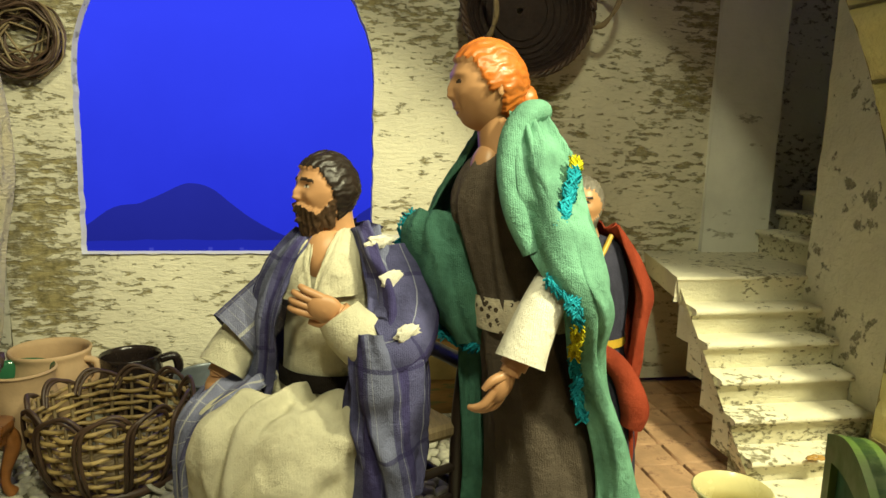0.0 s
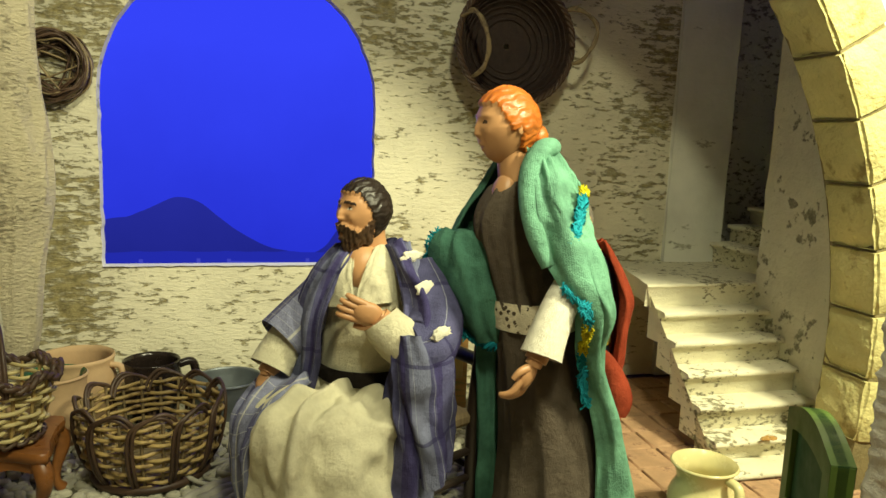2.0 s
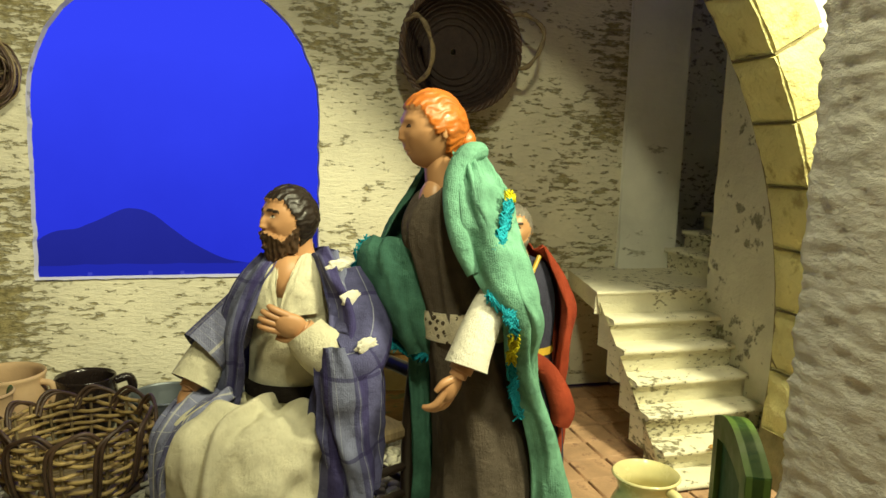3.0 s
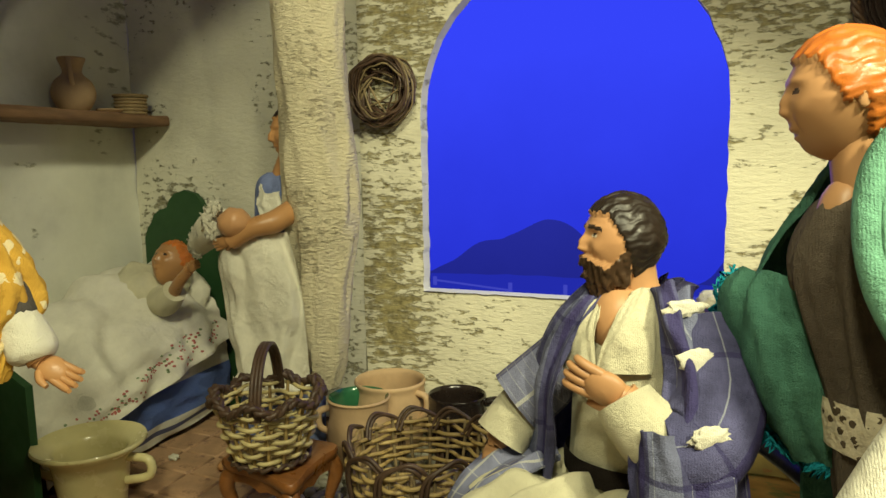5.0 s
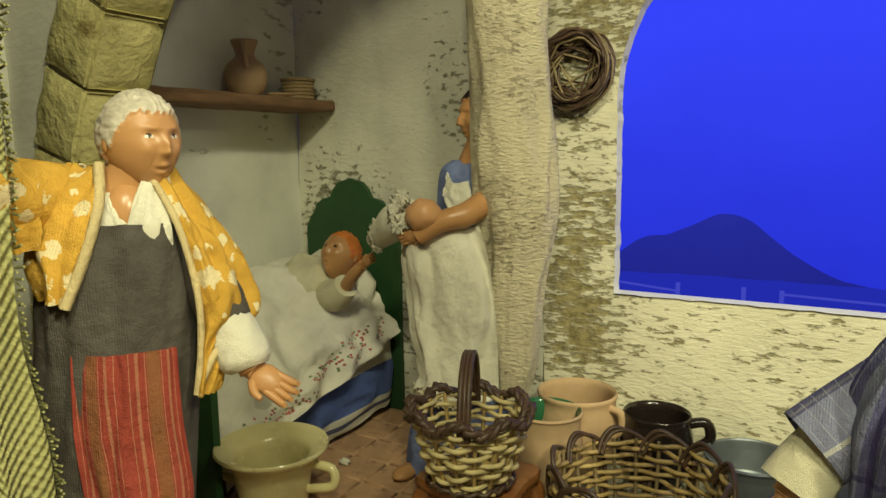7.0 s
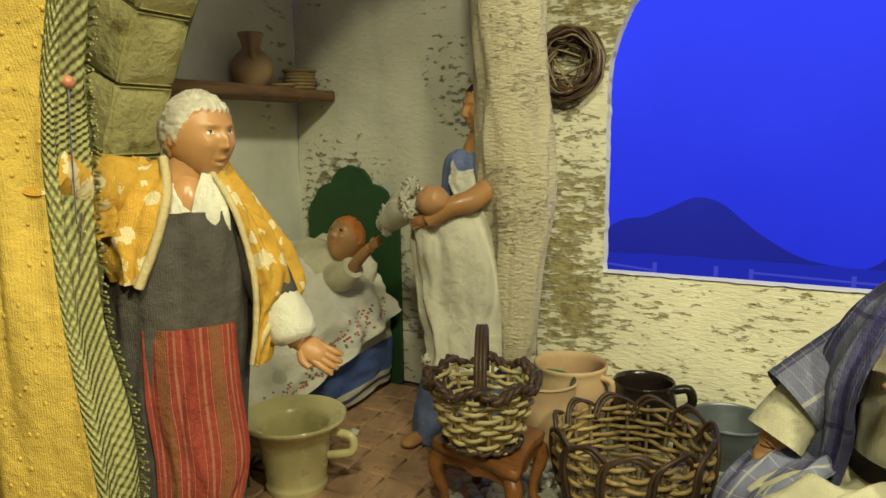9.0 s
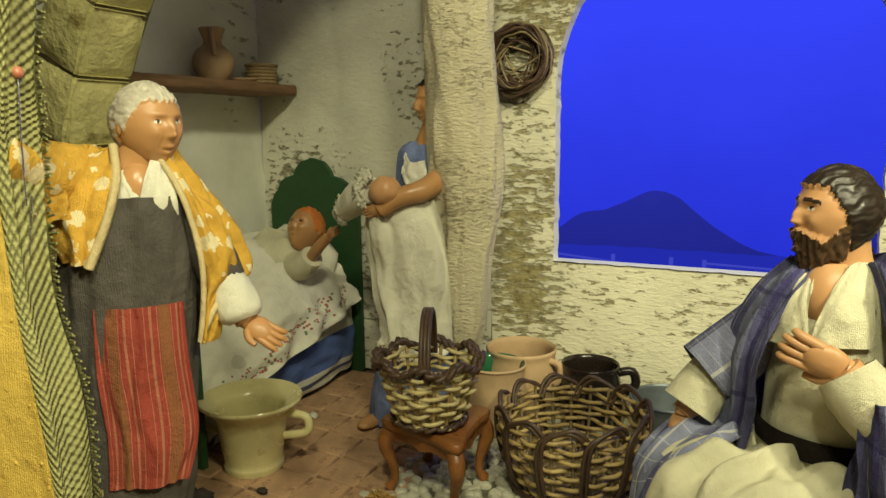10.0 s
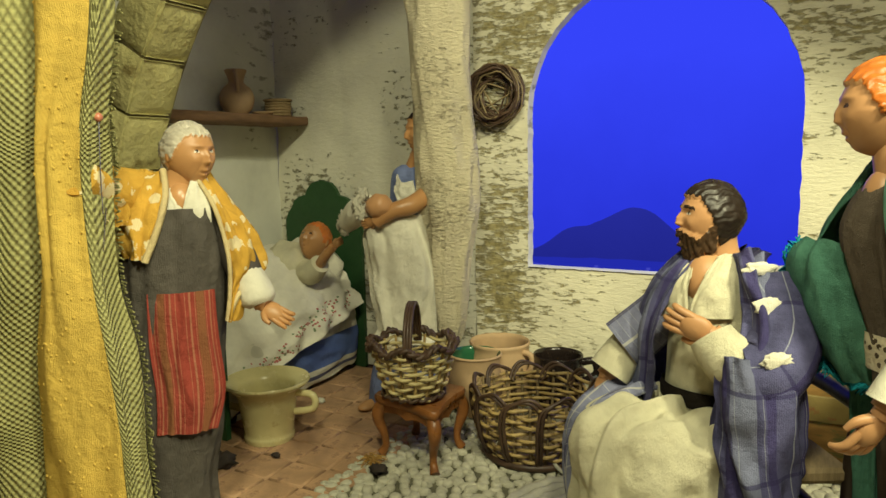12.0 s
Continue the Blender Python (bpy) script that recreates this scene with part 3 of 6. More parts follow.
s.grid([[(p[0], p[1] + 0.004, p[2] - 0.030) for p in rows[0]], [(p[0], p[1] + 0.002, p[2] - 0.006) for p in rows[0]], [(p[0], p[1] - 0.001, p[2] - 0.003) for p in rows[0]]])
s.grid([[r[0] for r in rows], [(r[0][0] + 0.006, r[0][1], r[0][2] - 0.030) for r in rows]])
s.grid([[(r[0][0] + 0.006, r[0][1], r[0][2] - 0.030) for r in rows], [(r[-1][0], r[-1][1], r[-1][2] - 0.030) for r in rows]])
part("landing", s, [STAIR], stair)
s = Shape()
line = [(SY - RUN * k, SZ - RUN * k - 0.016) for k in range(0, 7)]
under = [(min(y + 0.022, SY + 0.01), max(z - 0.016, 0.0)) for y, z in line]
s.grid([[(SX0 - 0.001 + 0.0012 * noise.noise((y * 70, 0, 0)), y, max(z + 0.004, 0)) for y, z in line], [(SX0 + 0.004, y, z) for y, z in under]], flip=True)
s.grid([[(SX0 + 0.004, y, z) for y, z in under], [(SX1, y, z) for y, z in under]], flip=True)
part("stringer", s, [STAIR], stair)
upper = thing("upper_staircase", "shadowed upper flight of plastered steps", "staircase")
for k in range(5):
    s = Shape()
    x, z = 0.640 + 0.034 * k, SZ + 0.006 + 0.028 * (k + 1)
    rows = []
    for px, pz in ((x + 0.003, SZ + 0.0), (x + 0.003, z - 0.008), (x - 0.004, z - 0.006), (x - 0.003, z), (x + 0.06, z)):
        rows.append([(px + 0.001 * noise.noise((j, k, 0)), 0.737 + 0.158 * j / 10, pz + 0.001 * noise.noise((j, 0, k))) for j in range(11)])
    s.grid(rows, flip=True)
    part("step", s, [STAIR], upper)

# ---- the great stone arch ----
arch = thing("stone_arch", "wide arch of rough yellow-green stone blocks", "arch")
s = Shape()
ring = [math.radians(-14 + 208 * i / 90) for i in range(91)]
prof = [(ARCH_IN + 0.004, ARCH_Y + 0.004), (ARCH_OUT - 0.004, ARCH_Y + 0.004), (ARCH_OUT - 0.004, ARCH_Y + 0.066), (ARCH_IN + 0.004, ARCH_Y + 0.066), (ARCH_IN + 0.004, ARCH_Y + 0.004)]
s.grid([[(ARCH_X + r * math.cos(a), y, ARCH_Z + r * math.sin(a)) for r, y in prof] for a in ring], flip=True)
part("mortar_bed", s, [MORTAR], arch, "dark mortar between the stones")


def stone(a0, a1, seed):
    """One wedge of the arch, pillowed and chipped."""
    s = Shape()
    n = 7
    gap = 0.0020 / ARCH_IN
    a0, a1 = a0 + gap, a1 - gap

    def at(u, r, y):
        a = a0 + (a1 - a0) * u
        d = 0.0028 * noise.noise((r * 38 + seed, u * 4 + seed, y * 40)) + 0.0014 * noise.noise((r * 110, u * 11 + seed, y * 110))
        return np.array((ARCH_X + r * math.cos(a), y, ARCH_Z + r * math.sin(a))), d

    pillow = lambda u, v: 0.0045 * (1 - (2 * u - 1) ** 6) * (1 - (2 * v - 1) ** 6)
    front, inner = [], []
    for i in range(n + 1):
        fr, inn = [], []
        for j in range(n + 1):
            u, v = i / n, j / n
            p, d = at(u, ARCH_IN + (ARCH_OUT - ARCH_IN) * v, ARCH_Y)
            fr.append(p + np.array((0, 0.003 - pillow(u, v) + d, 0)))
            p, d = at(u, ARCH_IN + 0.003, ARCH_Y + 0.064 * v)
            a = a0 + (a1 - a0) * u
            inn.append(p - np.array((math.cos(a), 0, math.sin(a))) * (pillow(u, v) - d))
        front.append(fr)
        inner.append(inn)
    s.grid(front, flip=True)
    s.grid(inner)
    for k, flip in ((0, False), (n, True)):
        a = a0 if k == 0 else a1
        s.grid([front[k], [(p[0], ARCH_Y + 0.06, p[2]) for p in front[k]]], flip=flip)
    return s


marks = [math.radians(-8.5 + 6.55 * k) for k in range(31)]
for k, (a, b) in enumerate(zip(marks, marks[1:])):
    part("stone", stone(a, b, k * 1.7), [STONE], arch)

# ---- baskets ----
def unit(v):
    v = np.array(v, float)
    return v / np.linalg.norm(v)


def woven(parent, c, profile, stakes, rows, thick, cane, dark, inside=None, square=0.0, turn=0.0):
    """Rows of cane that run in and out of upright stakes. profile: radius at heights from 0 to 1; square pulls the round towards eight sides."""
    hs = [h for h, r in profile]
    rs = [r for h, r in profile]
    total = c[3]

    def radius(h, t):
        r = float(np.interp(h, hs, rs))
        if square:
            seg = TAU / 8
            w = (t - turn) % seg - seg / 2
            r *= (1 - square) + square * math.cos(seg / 2) / math.cos(w)
        return r

    n = stakes * 6
    for k in range(rows):
        h = (k + 0.5) / rows
        s = Shape()
        pts = []
        for j in range(n):
            t = TAU * j / n
            wave = math.sin(t * stakes / 2 + math.pi * (k % 2)) * thick * 0.9
            lift = 0.35 * thick * math.sin(t * 3 + k * 1.7) + 0.5 * thick * noise.noise((t * 3, k * 2.0, c[0] * 9))
            r = radius(h, t) + wave
            pts.append((c[0] + r * math.cos(t), c[1] + r * math.sin(t), c[2] + h * total + lift))
        s.tube(pts, thick * 0.62, n=6, closed=True)
        part("weaver", s, [cane], parent)
    for k in range(stakes):
        t = TAU * (k + 0.5) / stakes
        s = Shape()
        s.tube([(c[0] + radius(h, t) * math.cos(t), c[1] + radius(h, t) * math.sin(t), c[2] + h * total) for h in (0.0, 0.25, 0.5, 0.75, 1.0)], thick * 0.5, n=6)
        part("stake", s, [dark], parent)
    s = Shape()
    r0 = radius(0.0, 0.0) * 0.97
    for k in range(7):
        r = r0 * (k + 0.8) / 7
        s.tube([(c[0] + r * math.cos(TAU * j / 30), c[1] + r * math.sin(TAU * j / 30), c[2] + thick * 0.6) for j in range(30)], thick * 0.75, n=5, closed=True)
    part("base", s, [dark], parent)


def plait(parent, ring, thick, mat, strands=3, turns=14, name="rim"):
    """A braid of several rods along a closed ring of points."""
    ring = [np.array(p, float) for p in ring]
    n = len(ring)
    s = Shape()
    for k in range(strands):
        pts = []
        for j in range(n):
            a = TAU * (turns * j / n + k / strands)
            d = ring[(j + 1) % n] - ring[j - 1]
            side = np.cross(d, (0, 0, 1.0))
            side /= np.linalg.norm(side) + 1e-9
            pts.append(ring[j] + side * math.cos(a) * thick + np.array((0, 0, 1.0)) * math.sin(2 * a) * thick * 0.6)
        s.tube(pts, thick * 0.75, mat=0, n=6, closed=True)
    return part(name, s, [mat], parent)


big = thing("round_basket", "large round wicker basket with dark looped rim", "basket")
BX, BY = -0.166, 0.688
woven(big, (BX, BY, 0.004, 0.074), ((0, 0.052), (0.3, 0.063), (0.7, 0.069), (1, 0.070)), 22, 11, 0.0034, CANE, CANE_GREY)
for k in range(11):
    # pairs of willow rods that climb the side and loop over the rim to the next pair
    t0, t1 = TAU * k / 11, TAU * (k + 1.0) / 11
    for off in (-0.0022, 0.0022):
        s = Shape()
        ring = lambda r, t, z: (BX + r * math.cos(t + off / 0.07), BY + r * math.sin(t + off / 0.07), z + 0.4 * off)
        s.tube([ring(0.055, t0, 0.006), ring(0.067, t0, 0.026), ring(0.0735, t0, 0.055), ring(0.0740, t0 + 0.05, 0.074), ring(0.073, t0 + 0.22, 0.083), ring(0.072, (t0 + t1) / 2 + 0.12, 0.086 + 0.3 * off), ring(0.070, t1 - 0.02, 0.079), ring(0.066, t1 + 0.08, 0.066)], 0.0021, n=6)
        part("willow_loop", s, [WILLOW], big)
s = Shape()
s.tube([(BX + 0.057 * math.cos(TAU * j / 40), BY + 0.057 * math.sin(TAU * j / 40), 0.005) for j in range(40)], 0.0045, n=6, closed=True)
part("foot_ring", s, [WILLOW], big)

small = thing("hand_basket", "small pale cane basket with dark braided rim and hoop handle", "basket")
QX, QY, QZ = -0.283, 0.612, 0.078
woven(small, (QX, QY, QZ, 0.058), ((0, 0.031), (0.5, 0.041), (1, 0.047)), 16, 9, 0.0032, CANE_PALE, CANE, square=0.9, turn=0.3)
plait(small, [(QX + 0.048 * math.cos(TAU * j / 96), QY + 0.048 * math.sin(TAU * j / 96), QZ + 0.060 + 0.004 * math.cos(8 * (TAU * j / 96 - 0.3))) for j in range(96)], 0.0036, WILLOW, 3, 12)
plait(small, [(QX + 0.033 * math.cos(TAU * j / 60), QY + 0.033 * math.sin(TAU * j / 60), QZ + 0.003) for j in range(60)], 0.0028, WILLOW, 2, 9, "foot_braid")
for off in (-0.003, 0.0, 0.003):
    s = Shape()
    hoop = [(QX + 0.046 * math.cos(a) * 0.38 + off, QY + 0.046 * math.cos(a) * -0.92 + 0.4 * off, QZ + 0.050 + 0.055 * math.sin(a)) for a in [math.pi * i / 10 for i in range(11)]]
    s.tube(hoop, 0.0022, n=6)
    part("handle_rod", s, [WILLOW], small)

wreath = thing("twig_nest", "round nest of brown woven twigs on the wall", "wall basket")
random.seed(4)
CX, CZ = -0.293, 0.430
for k in range(64):
    s = Shape()
    if k < 34:
        # loose hoops that make the thick rim
        r, lean = random.uniform(0.031, 0.042), random.uniform(0, TAU)
        ox, oz = random.uniform(-0.003, 0.003), random.uniform(-0.003, 0.003)
        deep = random.uniform(0.0, 0.020)
        pts = [(CX + ox + r * math.cos(a), 0.888 - deep - 0.004 * math.sin(2 * a + lean) + random.uniform(-0.001, 0.001), CZ + oz + r * math.sin(a) + 0.0015 * math.sin(7 * a + lean)) for a in [TAU * j / 36 for j in range(36)]]
        s.tube(pts, random.uniform(0.0010, 0.0017), n=5, closed=True)
    else:
        # twigs that cross the middle beside its centre
        a, off = TAU * (k - 34) / 30 * 2 + random.uniform(-0.2, 0.2), random.uniform(0.006, 0.022)
        u, w = np.array((math.cos(a), 0, math.sin(a))), np.array((-math.sin(a), 0, math.cos(a)))
        half = math.sqrt(0.040 ** 2 - off ** 2)
        c = np.array((CX, 0.880 + random.uniform(-0.006, 0.004), CZ)) + w * off
        s.tube([c - u * half, c - u * half * 0.3 + w * 0.003, c + u * half * 0.4 + w * 0.003 + np.array((0, 0.004, 0)), c + u * half], random.uniform(0.0011, 0.0017), n=5)
    part("twig", s, [WILLOW if k % 3 else CANE_GREY], wreath)

tray = thing("wall_basket", "large shallow dark basket with two rope handles on the wall", "basket")
TX, TY, TZ, TR = 0.277, 0.893, 0.492, 0.080
s = Shape()
prof = [(0.004, 0.004), (TR * 0.45, 0.004), (TR * 0.72, 0.008), (TR * 0.9, 0.026), (TR, 0.046), (TR * 1.02, 0.050), (TR * 0.96, 0.046), (TR * 0.86, 0.028), (TR * 0.68, 0.013), (TR * 0.4, 0.009), (0.004, 0.009)]
s.spin(prof, (TX, TY, TZ), n=72, axis="y", steps=3)
BOWL = simple("dark wicker bowl", (0.035, 0.018, 0.012), 0.6, 0.4, 40, 260, 0.7, 0.002, stretch=(3, 1, 3))
part("body", s, [BOWL], tray)
for r, y in ((TR * 0.45, 0.0105), (TR * 0.56, 0.012), (TR * 0.66, 0.014), (TR * 0.75, 0.019), (TR * 0.82, 0.025), (TR * 0.88, 0.033), (TR * 0.93, 0.040)):
    s = Shape()
    s.tube([(TX + r * math.cos(TAU * j / 60), TY - y - 0.0007 * math.sin(j * TAU / 3), TZ + r * math.sin(TAU * j / 60)) for j in range(60)], 0.0014, n=5, closed=True)
    part("coil", s, [BOWL], tray)
s = Shape()
for k in range(3):
    s.tube([(TX + (TR * 1.01 + 0.0026 * math.cos(18 * a + k * TAU / 3)) * math.cos(a), TY - 0.049 - 0.0026 * math.sin(18 * a + k * TAU / 3), TZ + (TR * 1.01 + 0.0026 * math.cos(18 * a + k * TAU / 3)) * math.sin(a)) for a in [TAU * j / 110 for j in range(110)]], 0.0024, n=5, closed=True)
part("rim", s, [WILLOW], tray)
for name, line in (("handle", [(0.066, -0.046, 0.047), (0.085, -0.058, 0.048), (0.108, -0.064, 0.030), (0.106, -0.064, 0.006), (0.092, -0.058, -0.018), (0.078, -0.048, -0.022)]), ("handle", [(-0.076, -0.050, 0.028), (-0.066, -0.066, 0.034), (-0.054, -0.072, 0.018), (-0.046, -0.072, -0.010), (-0.050, -0.066, -0.036), (-0.060, -0.050, -0.048)])):
    s = Shape()
    for k in range(2):
        s.tube([(TX + x + 0.0015 * math.cos(i * 2 + k * math.pi), TY + y, TZ + z + 0.0015 * math.sin(i * 2 + k * math.pi)) for i, (x, y, z) in enumerate(line)], 0.0024, n=6)
    part(name, s, [CANE_GREY], tray)

# ---- pots ----
def vessel(name, label, c, outer, inner, glaze, lining, handles=(), n=44, rim=None):
    ob = thing(name, label, "pot")
    s = Shape()
    s.spin(outer, c, 0, n, wob=0.008)
    s.fan([(c[0] + outer[0][0] * math.cos(-TAU * j / n), c[1] + outer[0][0] * math.sin(-TAU * j / n), c[2] + outer[0][1]) for j in range(n)])
    part("body", s, [glaze], ob)
    s = Shape()
    s.spin(inner, c, 0, n, wob=0.008)
    part("lining", s, [lining], ob)
    for line, r in handles:
        s = Shape()
        s.tube([(c[0] + x, c[1] + y, c[2] + z) for x, y, z in line], r, n=8)
        part("handle", s, [glaze], ob)
    return ob


vessel("terracotta_pot", "wide unglazed clay pot beside the wall", (-0.271, 0.835, 0.0), [(0.030, 0.0), (0.040, 0.02), (0.044, 0.05), (0.041, 0.074), (0.043, 0.083), (0.0415, 0.086)], [(0.0415, 0.086), (0.038, 0.082), (0.038, 0.07), (0.040, 0.05), (0.034, 0.02), (0.002, 0.010)], CLAY, CLAY, [([(0.040, -0.01, 0.075), (0.052, -0.012, 0.072), (0.052, -0.012, 0.055), (0.043, -0.01, 0.045)], 0.004)])
vessel("glazed_pot", "clay pot with green glaze inside", (-0.281, 0.775, 0.0), [(0.024, 0.0), (0.033, 0.02), (0.036, 0.045), (0.033, 0.062), (0.034, 0.078), (0.036, 0.081), (0.034, 0.083)], [(0.034, 0.083), (0.031, 0.078), (0.030, 0.06), (0.031, 0.05), (0.002, 0.046)], CLAY, GREEN_GLAZE, [([(-0.030, -0.014, 0.070), (-0.040, -0.020, 0.066), (-0.040, -0.020, 0.050), (-0.032, -0.014, 0.042)], 0.004)])
vessel("dark_mug", "dark glazed mug with a thick handle", (-0.187, 0.840, 0.0), [(0.026, 0.0), (0.034, 0.02), (0.036, 0.045), (0.033, 0.066), (0.034, 0.073), (0.033, 0.075)], [(0.033, 0.075), (0.030, 0.070), (0.030, 0.05), (0.026, 0.015), (0.002, 0.010)], BLACK_GLAZE, BLACK_GLAZE, [([(0.031, 0.010, 0.064), (0.046, 0.014, 0.066), (0.050, 0.015, 0.050), (0.036, 0.012, 0.038)], 0.0055)])
vessel("zinc_tub", "dull grey zinc tub against the wall", (-0.096, 0.838, 0.0), [(0.036, 0.0), (0.039, 0.02), (0.042, 0.044), (0.0435, 0.0455), (0.0435, 0.0475), (0.042, 0.048)], [(0.042, 0.048), (0.041, 0.045), (0.037, 0.012), (0.002, 0.008)], TIN, TIN)
vessel("chamber_pot", "tall yellow glazed pot with broad rim and two handles", (-0.479, 0.588, 0.0), [(0.030, 0.0), (0.031, 0.006), (0.030, 0.012), (0.034, 0.04), (0.038, 0.060), (0.049, 0.070), (0.053, 0.074), (0.052, 0.077)], [(0.052, 0.077), (0.040, 0.071), (0.033, 0.064), (0.030, 0.035), (0.020, 0.012), (0.002, 0.010)], YELLOW_GLAZE, YELLOW_GLAZE, [([(0.036, 0.012, 0.060), (0.058, 0.016, 0.058), (0.058, 0.016, 0.042), (0.034, 0.010, 0.036)], 0.0045), ([(-0.036, -0.012, 0.060), (-0.058, -0.016, 0.058), (-0.058, -0.016, 0.042), (-0.034, -0.010, 0.036)], 0.0045)])
vessel("pitcher", "squat yellow glazed pitcher with one handle", (0.358, 0.482, 0.0), [(0.020, 0.0), (0.030, 0.012), (0.032, 0.028), (0.025, 0.044), (0.028, 0.056), (0.0315, 0.060), (0.030, 0.062)], [(0.030, 0.062), (0.026, 0.056), (0.023, 0.044), (0.028, 0.026), (0.002, 0.010)], YELLOW_GLAZE, YELLOW_GLAZE, [([(0.008, -0.026, 0.054), (0.010, -0.038, 0.052), (0.010, -0.040, 0.036), (0.008, -0.031, 0.022)], 0.0045)])

# ---- stool ----
stool = thing("stool", "small varnished wooden stool with cabriole legs", "stool")
ST = [np.array(p) for p in ((-0.328, 0.600), (-0.236, 0.575), (-0.243, 0.663), (-0.322, 0.680))]
mid = sum(ST) / 4
s = Shape()
rows = []
for z, g in ((0.064, 0.93), (0.066, 1.0), (0.072, 1.02), (0.075, 0.99)):
    row = []
    for k in range(4):
        for f in (0, 0.12, 0.3, 0.5, 0.7, 0.88):
            p = ST[k] * (1 - f) + ST[(k + 1) % 4] * f
            bow = -0.05 * math.sin(math.pi * f) + (0.06 if f in (0.12, 0.88) else 0)
            p = mid + (p - mid) * (g + bow)
            row.append((p[0], p[1], z))
    rows.append(row)
s.grid(rows, wrap=True)
s.fan(rows[-1])
s.fan(rows[0], flip=True)
part("seat", s, [STOOL], stool)
for k in range(4):
    d = ST[k] - mid
    s = Shape()
    at = lambda g, z: (mid[0] + d[0] * g, mid[1] + d[1] * g, z)
    s.tube([at(0.80, 0.066), at(0.92, 0.056), at(0.94, 0.045), at(0.82, 0.026), at(0.80, 0.012), at(0.90, 0.003)], [0.0075, 0.008, 0.007, 0.0048, 0.0042, 0.0058], n=10)
    part("leg", s, [STOOL], stool)
    e = ST[(k + 1) % 4] - mid
    s = Shape()
    rows = []
    for f in [i / 14 for i in range(15)]:
        p = mid + (d * (1 - f) + e * f) * 0.90
        q = mid + (d * (1 - f) + e * f) * 0.84
        low = 0.052 + 0.006 * math.sin(math.pi * f) - 0.005 * math.exp(-((f - 0.5) / 0.1) ** 2)
        rows.append([(p[0], p[1], 0.066), (p[0], p[1], low), (q[0], q[1], low), (q[0], q[1], 0.066)])
    s.grid(rows, wrap=True)
    part("apron", s, [STOOL], stool, smooth=False)

# ---- shelf with jug ----
shelf = thing("wall_shelf", "rough brown wooden shelf on the side wall", "shelf")
s = Shape()
rows = []
for x, z in ((LEFT + 0.002, 0.398), (-0.640, 0.398), (-0.637, 0.401), (-0.637, 0.410), (-0.640, 0.413), (LEFT + 0.002, 0.413)):
    rows.append([(x + 0.0012 * noise.noise((j * 0.7, z * 90, 0)), 0.60 + (BACK - 0.004 - 0.60) * j / 24, z + 0.0010 * noise.noise((j * 0.6, 3, x))) for j in range(25)])
s.grid(rows, flip=True)
s.fan([r[0] for r in rows], flip=False)
s.fan([r[-1] for r in rows], flip=True)
part("board", s, [WOOD], shelf)
vessel("clay_jug", "small unglazed clay jug on the shelf", (-0.676, 0.772, 0.4125), [(0.014, 0.0), (0.022, 0.010), (0.026, 0.024), (0.022, 0.038), (0.012, 0.048), (0.0125, 0.056), (0.0165, 0.066), (0.0155, 0.068)], [(0.0155, 0.068), (0.012, 0.060), (0.010, 0.048), (0.018, 0.034), (0.002, 0.012)], CLAY, CLAY, [([(0.008, -0.010, 0.063), (0.016, -0.018, 0.062), (0.022, -0.022, 0.046), (0.020, -0.018, 0.032)], 0.0032)])
bundle = thing("cane_box", "low round cane box with a lid on the shelf", "box")
s = Shape()
for k in range(5):
    s.spin([(0.019, 0.0026 + 0.0046 * k - 0.0024), (0.0215, 0.0026 + 0.0046 * k), (0.019, 0.0026 + 0.0046 * k + 0.0024)], (-0.668, 0.856, 0.4128), n=30, wob=0.02)
part("body", s, [BREAD], bundle)
s = Shape()
s.spin([(0.0215, 0.0238), (0.0225, 0.0255), (0.021, 0.028), (0.001, 0.0285)], (-0.668, 0.856, 0.4128), n=30, wob=0.02)
part("lid", s, [BREAD], bundle)
plate = thing("clay_dish", "small flat clay dish on the shelf", "dish")
s = Shape()
s.spin([(0.010, 0.0), (0.016, 0.004), (0.0165, 0.006), (0.012, 0.004), (0.001, 0.003)], (-0.664, 0.815, 0.4128), n=28)
part("body", s, [CLAY], plate)

# ---- stiff drape between alcove and room ----
s = Shape()
s.loft([(-0.316, 0.765, 0.095, 0.016, 0.02, 0), (-0.312, 0.762, 0.13, 0.023, 0.026, 0), (-0.312, 0.76, 0.21, 0.031, 0.034, 8), (-0.309, 0.758, 0.28, 0.04, 0.038, 12), (-0.312, 0.76, 0.34, 0.041, 0.038, 14), (-0.318, 0.762, 0.42, 0.038, 0.036, 10), (-0.322, 0.764, 0.52, 0.041, 0.038, 4), (-0.326, 0.766, 0.66, 0.046, 0.042, 0), (-0.326, 0.766, 0.92, 0.046, 0.042, 0)], n=96, steps=12, folds=4, depth=0.09, seed=2.2)
tagged(s.done("plaster_drape", [DRAPE]), "gathered drape stiffened with coarse pale plaster", "drape")

